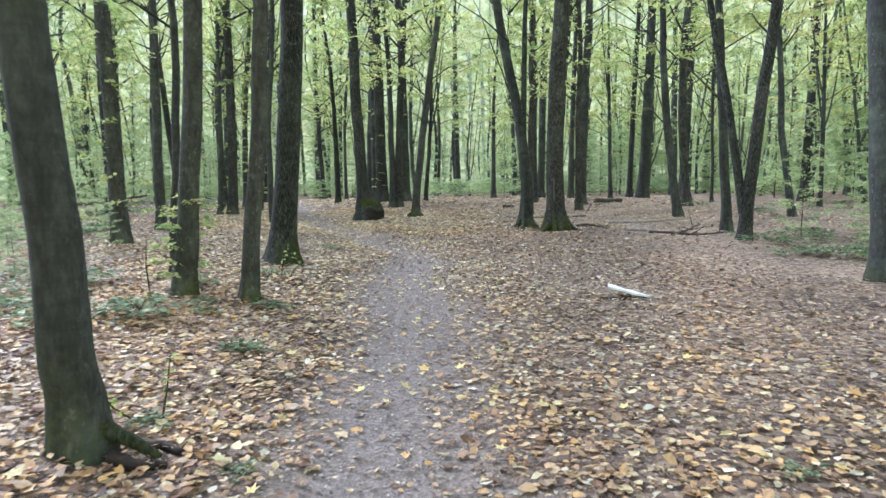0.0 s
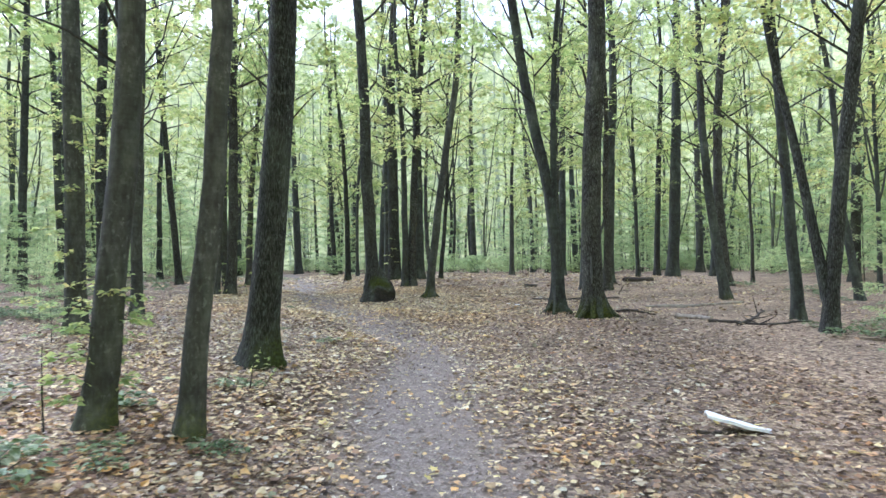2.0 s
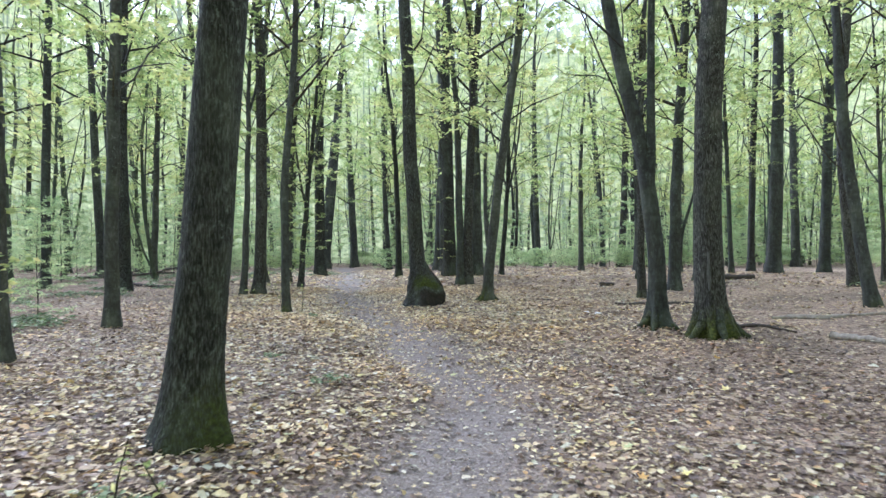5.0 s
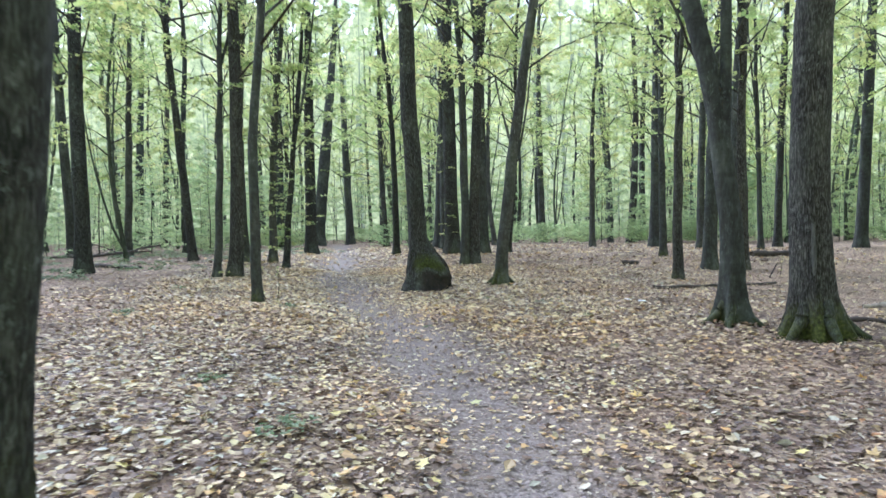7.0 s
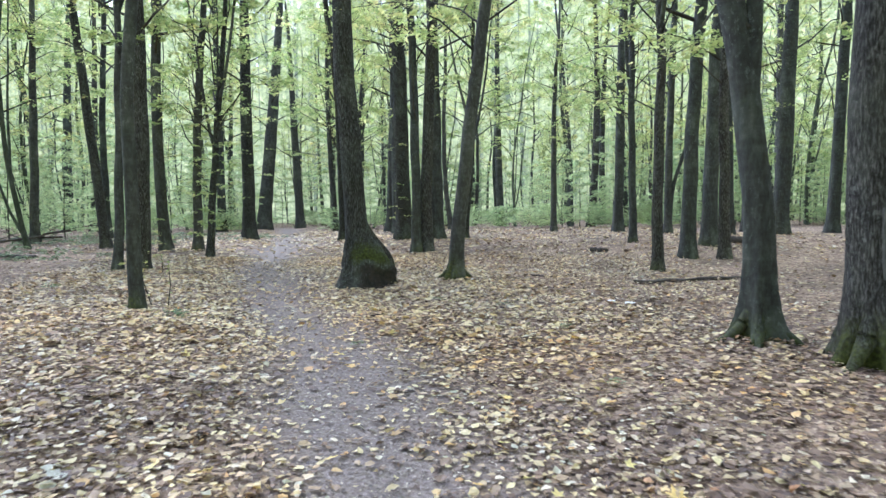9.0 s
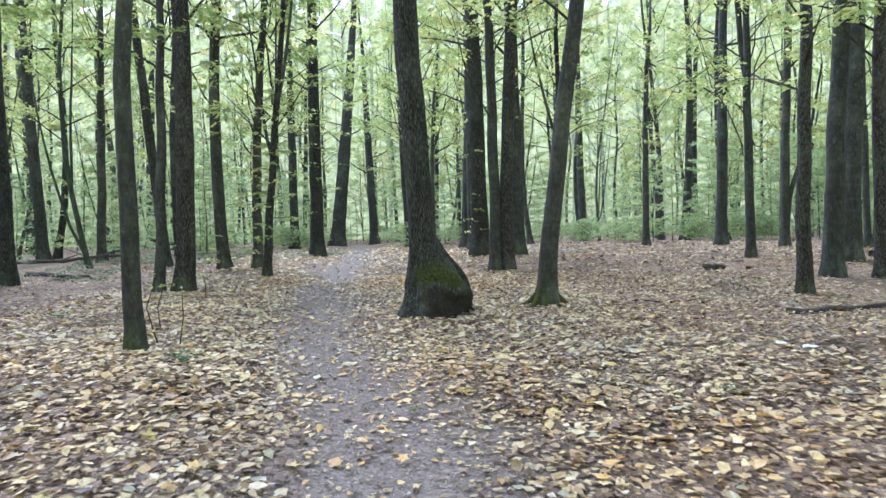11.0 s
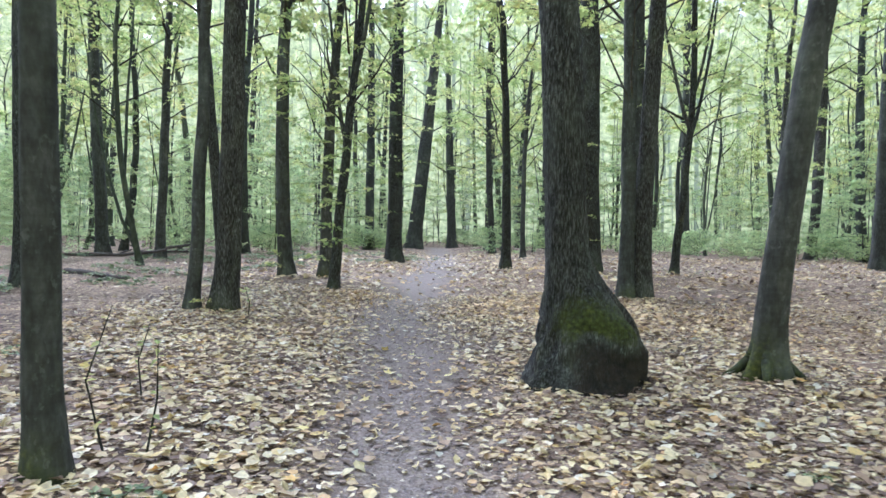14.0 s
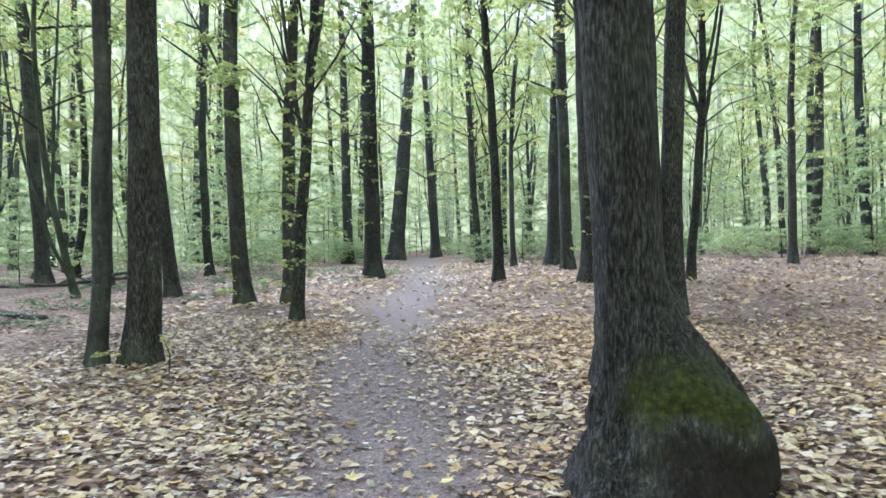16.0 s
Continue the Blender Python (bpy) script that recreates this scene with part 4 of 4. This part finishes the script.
stem_v, stem_q = tube([(0, 0, -0.1), (0.04, 0.02, 1.2), (-0.03, 0.05, 2.6), (0.02, 0.0, 4.4)], (0.026, 0.02, 0.013, 0.004), 6)
SAPLING_STEM = mesh_of("sapling_stem", stem_v, stem_q, BARK_TWIG)
count = 0
while count < 325:
    ang, dist = far_rng.uniform(-0.80, 1.12) if count < 285 else far_rng.uniform(-0.9, -0.3), 9 + 66 * far_rng.uniform(0, 1) ** 0.7
    fx, fy = -1 - dist * math.sin(ang), 6 + dist * math.cos(ang)
    if open_floor(fx, fy):
        continue
    count += 1
    ob = thing("sapling", fx, fy, "young beech sapling with bright green leaves from the ground up", "sapling", "understory saplings", turn=far_rng.uniform(0, 6.28), size=far_rng.uniform(0.55, 1.35))
    part("stem", SAPLING_STEM, ob)
    wood, leaves = SAPLING[int(far_rng.integers(6))]
    tagged(part("branchwork", wood, ob), kind="stuff")
    part("foliage", leaves, ob)
count = 0
while count < 120:
    ang, dist = far_rng.uniform(-0.80, 1.05), far_rng.uniform(30, 64)
    fx, fy = -1 - dist * math.sin(ang), 6 + dist * math.cos(ang)
    if open_floor(fx, fy) or not open_floor(fx + 8 * math.sin(ang), fy - 8 * math.cos(ang)):
        continue
    count += 1
    ob = thing("bush", fx, fy, "low pale green bush at the edge of the open floor", "bush", "bushes at the rim", turn=far_rng.uniform(0, 6.28), size=far_rng.uniform(0.6, 1.2))
    wood, leaves = BUSH[int(far_rng.integers(5))]
    tagged(part("branchwork", wood, ob), kind="stuff")
    part("foliage", leaves, ob)
for sx, sy, sz in ((-8.4, 11.0, 0.30), (-7.2, 12.6, 0.26), (-9.3, 13.2, 0.42), (-6.6, 9.6, 0.20), (-8.0, 14.6, 0.38), (-10.2, 15.5, 0.5), (-5.4, 10.2, 0.18), (6.6, 9.4, 0.24), (7.4, 11.0, 0.30), (6.2, 8.6, 0.2), (8.6, 12.8, 0.36), (-6.0, 8.3, 0.2), (-5.0, 7.4, 0.17), (7.6, 10.0, 0.5), (8.6, 9.4, 0.6), (9.2, 11.4, 0.6), (7.2, 12.8, 0.4), (9.6, 13.4, 0.65)):
    ob = thing("sapling", sx, sy, "small leafy sapling among low brambles near the path", "sapling", "small saplings", turn=far_rng.uniform(0, 6.28), size=sz)
    part("stem", SAPLING_STEM, ob)
    wood, leaves = SAPLING[int(far_rng.integers(6))]
    tagged(part("branchwork", wood, ob), kind="stuff")
    part("foliage", leaves, ob)


# ---- far edge of the wood
def build_backdrop():
    m, n, l, p = mat("glowing_far_foliage")
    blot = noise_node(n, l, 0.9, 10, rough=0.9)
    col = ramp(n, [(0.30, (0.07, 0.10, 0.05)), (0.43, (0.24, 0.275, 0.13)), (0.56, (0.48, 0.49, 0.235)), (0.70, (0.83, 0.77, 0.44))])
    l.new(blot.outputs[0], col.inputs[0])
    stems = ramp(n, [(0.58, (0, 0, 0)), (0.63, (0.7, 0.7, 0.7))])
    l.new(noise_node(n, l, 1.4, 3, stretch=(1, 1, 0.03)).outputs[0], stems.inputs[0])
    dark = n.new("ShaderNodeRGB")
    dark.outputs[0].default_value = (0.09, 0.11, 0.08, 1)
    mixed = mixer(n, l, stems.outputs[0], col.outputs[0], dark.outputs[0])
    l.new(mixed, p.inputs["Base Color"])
    # the wall emits its colour, in place of bright haze behind the trees
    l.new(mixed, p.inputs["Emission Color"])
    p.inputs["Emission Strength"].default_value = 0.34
    p.inputs["Roughness"].default_value = 0.9
    tc, sep = n.new("ShaderNodeTexCoord"), n.new("ShaderNodeSeparateXYZ")
    l.new(tc.outputs["Object"], sep.inputs[0])
    fall = n.new("ShaderNodeMapRange")
    fall.inputs["From Min"].default_value, fall.inputs["From Max"].default_value = 13, 46
    fall.inputs["To Min"].default_value, fall.inputs["To Max"].default_value = 0.24, 0.0
    l.new(sep.outputs["Z"], fall.inputs["Value"])
    gaps = noise_node(n, l, 0.5, 9, rough=0.8)
    add = n.new("ShaderNodeMath")
    l.new(gaps.outputs[0], add.inputs[0])
    l.new(fall.outputs[0], add.inputs[1])
    hole = ramp(n, [(0.48, (0, 0, 0)), (0.52, (1, 1, 1))])
    l.new(add.outputs[0], hole.inputs[0])
    l.new(hole.outputs[0], p.inputs["Alpha"])
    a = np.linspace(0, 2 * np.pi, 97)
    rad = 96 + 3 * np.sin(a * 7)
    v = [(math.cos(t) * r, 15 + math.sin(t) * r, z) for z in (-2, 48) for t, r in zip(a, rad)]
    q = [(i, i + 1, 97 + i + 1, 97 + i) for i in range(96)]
    tagged(new("backdrop", mesh_of("backdrop", v, q, m)), "green backdrop of distant foliage with a faint glow of its own", "backdrop", kind="structure")


build_backdrop()


# ---------------------------------------------------------------- low plants, dead wood and small things
low_rng = np.random.default_rng(77)


def herb(x, y, size, label, category="plant", group="low plants", name="herb"):
    """A low leafy plant of the forest floor."""
    ob = thing(name, x, y, label, category, group, turn=low_rng.uniform(0, 6.28), size=size)
    ob.scale.z *= 0.75
    wood, leaves = HERB[int(low_rng.integers(5))]
    tagged(part("stems_mass", wood, ob), kind="stuff")
    part("foliage", leaves, ob)
    return ob


for x0, x1, y0, y1, n in ((-11.0, -7.0, 9.5, 14.5, 70), (-4.6, -2.5, 4.6, 7.2, 18), (5.2, 8.6, 9.6, 13.4, 26), (-7.5, -4.8, 6.4, 9.0, 14), (-16, -9.5, 14, 27, 60), (9, 15, 12, 24, 40), (-19, -9.5, 27, 40, 85)):
    for _ in range(n):
        hx, hy = low_rng.uniform(x0, x1), low_rng.uniform(y0, y1)
        herb(hx, hy, low_rng.uniform(0.5, 1.25), "green bramble leaves low over the brown leaf litter", "bramble", "bramble patch", "bramble")
for hx, hy, hs in ((-1.50, 4.79, 0.9), (-1.70, 6.26, 0.8), (-2.29, 5.97, 0.9), (-2.14, 5.75, 0.7), (-1.61, 6.30, 0.7), (-2.15, 7.93, 1.0), (-2.05, 8.1, 0.7), (-2.86, 11.9, 0.6), (-2.0, 11.05, 0.9), (-4.0, 16.42, 0.8), (-3.9, 16.2, 0.7),
                   (-0.23, 17.3, 0.4), (0.37, 15.9, 0.4), (-1.1, 17.8, 0.4), (-1.75, 15.66, 0.35), (-1.42, 4.83, 0.6), (-1.5, 3.35, 0.6), (0.45, 14.0, 0.3), (-6.7, 18.2, 0.7), (-5.5, 14.8, 0.8), (1.7, 2.9, 0.5), (-0.9, 2.95, 0.5)):
    herb(hx, hy, hs * 0.72, "small green seedlings among fallen leaves", "seedling", "seedlings", "seedling")


def switch(x, y, height, label):
    """A thin bare upright shoot with a few leaves."""
    ob = thing("seedling", x, y, label, "seedling", "bare shoots")
    lean = low_rng.normal(0, 0.06, 4)
    v, q = tube([(0, 0, -0.03), (lean[0], lean[1], height * 0.5), (lean[0] + lean[2], lean[1] + lean[3], height)], (0.007, 0.005, 0.002), 6)
    part("stem", mesh_of("switch_stem", v, q, BARK_TWIG), ob)
    k = 14
    z = low_rng.uniform(0.2, 1.0, k) * height
    P = np.stack([np.interp(z, (0, height * 0.5, height), (0, lean[0], lean[0] + lean[2])), np.interp(z, (0, height * 0.5, height), (0, lean[1], lean[1] + lean[3])), z], 1)
    A = unit(low_rng.normal(0, 1, (k, 3)) * (1, 1, 0.3))
    L = low_rng.uniform(0.03, 0.06, k)
    v, q = leaf_blades(P, A, unit(np.array([0, 0, 1.0]) + low_rng.normal(0, 0.4, (k, 3))), L, L * 0.6)
    part("foliage", mesh_of("switch_leaves", v, q, LEAF_CANOPY, smooth=False), ob)


for sx, sy, sh in ((-4.45, 16.80, 0.75), (-4.35, 16.95, 0.55), (-5.05, 17.7, 0.5), (-2.9, 6.35, 0.6), (-2.0, 7.9, 0.45), (-1.95, 8.05, 0.35), (-6.6, 21.2, 0.4), (5.2, 22.2, 0.5)):
    switch(sx, sy, sh, "thin bare shoot standing in the leaves beside a trunk")


def dead_wood_material(name, stops):
    m, n, l, p = mat(name)
    grain = noise_node(n, l, 18, 6, rough=0.65)
    r = ramp(n, stops)
    l.new(grain.outputs[0], r.inputs[0])
    l.new(r.outputs[0], p.inputs["Base Color"])
    p.inputs["Roughness"].default_value = 0.85
    b = n.new("ShaderNodeBump")
    b.inputs["Strength"].default_value, b.inputs["Distance"].default_value = 0.6, 0.01
    l.new(grain.outputs[0], b.inputs["Height"])
    l.new(b.outputs[0], p.inputs["Normal"])
    return m


WOOD_DARK = dead_wood_material("rotten_wood", [(0.3, (0.025, 0.02, 0.016)), (0.55, (0.07, 0.056, 0.044)), (0.8, (0.14, 0.115, 0.09))])
ROTTEN = dead_wood_material("wet_rotten_wood", [(0.3, (0.012, 0.009, 0.007)), (0.55, (0.035, 0.022, 0.015)), (0.8, (0.085, 0.05, 0.03))])
WOOD_PALE = dead_wood_material("barked_pale_wood", [(0.3, (0.16, 0.135, 0.105)), (0.55, (0.30, 0.265, 0.215)), (0.8, (0.46, 0.42, 0.36))])
BIRCH = dead_wood_material("white_bark", [(0.22, (0.42, 0.41, 0.40)), (0.4, (0.80, 0.80, 0.80)), (0.8, (0.92, 0.92, 0.93))])
PAPER = dead_wood_material("white_paper", [(0.3, (0.72, 0.73, 0.74)), (0.7, (0.86, 0.87, 0.88))])


def fallen(name, points, r0, r1, material, label, category, sub=0, lift=None):
    """A branch or log on the ground along points of the plan; sub: side branches."""
    pts = np.asarray(points, float)
    k = 14
    s, t = np.linspace(0, 1, k), np.linspace(0, 1, len(pts))
    xy = np.stack([np.interp(s, t, pts[:, c]) for c in range(2)], 1)
    length = np.linalg.norm(xy[-1] - xy[0])
    xy += low_rng.normal(0, 0.012, xy.shape) * length
    rr = np.linspace(r0, r1, k) * low_rng.uniform(0.85, 1.15, k)
    z = lumps_z(xy[:, 0], xy[:, 1]) + rr * 0.6 + (np.interp(s, (0, 0.5, 1), lift) if lift else 0)
    line = np.stack([xy[:, 0], xy[:, 1], z], 1)
    foot = line[0].copy()
    ob = tagged(new(name), label, category, "dead wood on the floor")
    ob.location = foot
    v, q = tube(line - foot, rr, 12, 0.05, low_rng)
    part("wood", mesh_of("wood", v, q, material), ob)
    for b in range(sub):
        i = int(low_rng.integers(3, k - 2))
        way = unit(np.array([low_rng.normal(), low_rng.normal(), abs(low_rng.normal()) * 0.28]))
        g = np.linspace(0, 1, 6)
        ln = length * low_rng.uniform(0.12, 0.28)
        bp = line[i] - foot + way * (g * ln)[:, None] + low_rng.normal(0, 0.02, (6, 3)) * g[:, None]
        v, q = tube(bp, rr[i] * 0.5 * (1 - 0.75 * g), 7)
        part("side_branch", mesh_of("side_branch", v, q, material), ob)


fallen("fallen_log", [(4.65, 17.04), (5.7, 17.4), (6.83, 17.68)], 0.045, 0.03, WOOD_PALE, "pale barkless branch lying on the leaves", "log")
fallen("fallen_log", [(4.17, 14.54), (4.4, 14.2), (4.60, 13.86)], 0.06, 0.04, WOOD_PALE, "short pale rotten log on the leaves", "log")
fallen("fallen_branch", [(4.68, 12.91), (5.3, 13.7), (5.81, 14.54)], 0.030, 0.016, WOOD_DARK, "dark broken branch raised off the leaves", "branch", 3, (0, 0.04, 0.14))
fallen("fallen_branch", [(4.3, 13.3), (5.0, 13.1), (6.2, 13.5)], 0.032, 0.018, WOOD_DARK, "dark rotten branch lying on the leaves", "branch", 4)
fallen("fallen_branch", [(2.0, 19.65), (2.6, 20.1), (3.4, 20.6), (4.76, 21.1)], 0.045, 0.03, WOOD_DARK, "long dark branch on brown leaves beside a trunk", "branch", 2)
fallen("fallen_branch", [(4.28, 16.90), (4.8, 17.05), (5.4, 17.2)], 0.035, 0.02, WOOD_PALE, "grey fallen branch on the leaves", "branch", 1)
fallen("fallen_branch", [(3.2, 15.25), (3.45, 15.15), (3.9, 15.0)], 0.035, 0.015, WOOD_DARK, "dark dead branch beside a mossy trunk", "branch", 3, (0.02, 0.06, 0.0))
fallen("fallen_branch", [(3.1, 15.6), (3.6, 15.5), (4.1, 15.6)], 0.03, 0.012, WOOD_DARK, "dark dead branch beside a mossy trunk", "branch", 3)
fallen("fallen_log", [(6.6, 28.0), (7.2, 28.0), (7.8, 28.1)], 0.12, 0.10, WOOD_DARK, "thick dark mossy log at the foot of a tree", "log")
fallen("fallen_log", [(2.35, 25.9), (2.8, 26.0)], 0.09, 0.06, WOOD_DARK, "short dark piece of rotten wood", "log")
fallen("fallen_branch", [(0.22, 20.4), (0.70, 20.3), (1.19, 20.9)], 0.014, 0.008, WOOD_DARK, "thin stick lying on the leaves", "stick", 1)
fallen("fallen_branch", [(0.44, 19.0), (0.88, 19.1)], 0.014, 0.009, WOOD_DARK, "thin stick lying on the leaves", "stick")
fallen("fallen_branch", [(4.9, 22.0), (5.1, 22.1)], 0.02, 0.01, WOOD_DARK, "broken branch sticking up out of the leaves", "branch", 3, (0, 0.15, 0.3))
fallen("fallen_log", [(-13.6, 24.9), (-12.3, 24.5), (-11.3, 24.2)], 0.07, 0.045, WOOD_DARK, "dark log on the leaves at the edge of the bushes", "log")
fallen("fallen_branch", [(-19.0, 29.9), (-17.0, 29.6), (-15.2, 29.3), (-13.9, 29.2)], 0.06, 0.03, WOOD_DARK, "dark fallen branches tangled at the edge of the bushes", "branch", 6, (0.0, 0.1, 0.45))
fallen("fallen_branch", [(-17.5, 30.4), (-16.2, 29.9), (-14.8, 30.3)], 0.05, 0.03, WOOD_DARK, "dark fallen branches tangled at the edge of the bushes", "branch", 5, (0.0, 0.15, 0.2))
fallen("fallen_branch", [(-1.9, 17.0), (-1.65, 17.1)], 0.012, 0.006, WOOD_DARK, "thin stick lying on the leaves", "stick")
fallen("fallen_branch", [(1.78, 6.98), (1.94, 6.94), (2.12, 6.96)], 0.022, 0.014, WOOD_DARK, "short dark stick under a pale slab of bark", "stick")
fallen("fallen_log", [(-1.50, 2.93), (-1.38, 2.90), (-1.24, 2.95)], 0.04, 0.022, ROTTEN, "dark rotten stump piece beside a leaning trunk", "log", 2)
fallen("fallen_log", [(-1.46, 3.08), (-1.34, 3.12), (-1.22, 3.08)], 0.032, 0.018, ROTTEN, "dark rotten stump piece beside a leaning trunk", "log", 1)
switch(-1.48, 3.42, 0.34, "thin brown dead shoot beside a leaning trunk")
switch(-1.55, 3.38, 0.26, "thin brown dead shoot beside a leaning trunk")


def bark_slab():
    """A curved slab of white birch bark, pointed at one end and propped up at the other."""
    bm = bmesh.new()
    n, m = 14, 7
    grid = {}
    for layer, up in ((0, 0.0), (1, 0.022)):
        for i in range(n):
            s = i / (n - 1)
            half = 0.105 * (1 - s ** 3) ** 0.8 * (0.75 + 0.25 * min(1, s * 6)) + 0.004
            for j in range(m):
                a = (j / (m - 1) - 0.5) * 2
                grid[layer, i, j] = bm.verts.new((s * 0.47, a * half + 0.006 * math.sin(9 * s), 0.075 * (1 - s) ** 1.2 + 0.025 * (1 - a * a) * (1 - 0.6 * s) + up + 0.004 * math.sin(13 * s + 3 * a)))
    for i in range(n - 1):
        for j in range(m - 1):
            bm.faces.new([grid[1, i, j], grid[1, i + 1, j], grid[1, i + 1, j + 1], grid[1, i, j + 1]])
            bm.faces.new([grid[0, i, j + 1], grid[0, i + 1, j + 1], grid[0, i + 1, j], grid[0, i, j]])
        for j in (0, m - 1):
            bm.faces.new([grid[0, i, j], grid[0, i + 1, j], grid[1, i + 1, j], grid[1, i, j]])
    for i in (0, n - 1):
        for j in range(m - 1):
            bm.faces.new([grid[0, i, j], grid[0, i, j + 1], grid[1, i, j + 1], grid[1, i, j]])
    bmesh.ops.recalc_face_normals(bm, faces=bm.faces)
    me = bpy.data.meshes.new("bark_slab")
    bm.to_mesh(me)
    bm.free()
    me.materials.append(BIRCH)
    ob = tagged(new("bark_slab", me), "white slab of birch bark propped on a stick among leaves", "bark")
    ob.matrix_basis = pose(1.86, 7.03, float(lumps_z(1.95, 6.95)) + 0.04, -7, 4, -12)


bark_slab()


def scrap(x, y, turn, size):
    v = [(-1, -0.6, 0), (-0.3, -0.7, 0.22), (0.5, -0.5, 0.1), (1, -0.4, 0.25), (-0.9, 0.1, 0.3), (-0.2, 0, 0.1), (0.4, 0.1, 0.35), (1.1, 0.1, 0.12), (-0.8, 0.6, 0.05), (-0.3, 0.7, 0.3), (0.5, 0.6, 0.15), (0.9, 0.5, 0.2)]
    q = [(a, a + 1, a + 5, a + 4) for a in (0, 1, 2, 4, 5, 6)]
    top = np.array(v) * size
    both = np.vstack([top, top - (0, 0, 0.003)])
    rim = [(0, 12, 13, 1), (1, 13, 14, 2), (2, 14, 15, 3), (3, 15, 19, 7), (7, 19, 23, 11), (11, 23, 22, 10), (10, 22, 21, 9), (9, 21, 20, 8), (8, 20, 16, 4), (4, 16, 12, 0)]
    me = mesh_of("paper_scrap", both, q + [tuple(reversed([k + 12 for k in f])) for f in q] + rim, PAPER, smooth=False)
    ob = tagged(new("paper_scrap", me), "crumpled white scrap of paper lying on brown leaves", "litter", "paper scraps")
    ob.matrix_basis = pose(x, y, float(lumps_z(x, y)) + 0.03, 0, 0, turn)


scrap(1.11, 17.31, 20, 0.055)
scrap(1.32, 17.25, -15, 0.06)


def maple_leaf(seed, size):
    """A lobed leaf, curled at the tips: a thin fan round its middle with a short stalk."""
    rng = np.random.default_rng(seed)
    tips = ((0, 1.0), (35, 0.50), (62, 0.92), (95, 0.46), (125, 0.70), (160, 0.30))
    outline = [(a, r) for a, r in tips] + [(180, 0.22)] + [(360 - a, r) for a, r in reversed(tips[1:])]
    curl = rng.uniform(0.05, 0.3)
    v = [(0, 0, 0.01)]
    for a, r in outline:
        r *= rng.uniform(0.88, 1.1)
        v.append((math.sin(radians(a)) * r, math.cos(radians(a)) * r, curl * r * r * rng.uniform(0.4, 1.4)))
    n = len(outline)
    bm = bmesh.new()
    vs = [bm.verts.new(Vector(c) * size) for c in v]
    for i in range(n):
        bm.faces.new((vs[0], vs[1 + i], vs[1 + (i + 1) % n]))
    stalk = [bm.verts.new(Vector(c) * size) for c in ((-0.025, -0.2, 0.02), (0.025, -0.2, 0.02), (0.02, -0.75, 0.12), (-0.02, -0.75, 0.12))]
    bm.faces.new(stalk)
    bmesh.ops.recalc_face_normals(bm, faces=bm.faces)
    me = bpy.data.meshes.new("maple_leaf")
    bm.to_mesh(me)
    bm.free()
    me.materials.append(MAPLE)
    return me


MAPLE_LEAVES = [maple_leaf(300 + k, 0.046 + 0.006 * (k % 4)) for k in range(8)]
for k in range(260):
    ly = low_rng.uniform(1.2, 20.5)
    lx = float(path_x(ly)) + low_rng.normal(0, 1.5)
    ob = tagged(new("maple_leaf", MAPLE_LEAVES[k % 8]), "yellow maple leaf fallen on the forest floor", "leaf", "fallen maple leaves")
    ob.matrix_basis = pose(lx, ly, float(lumps_z(lx, ly)) + 0.036, low_rng.normal(0, 13), low_rng.normal(0, 13), low_rng.uniform(0, 360))
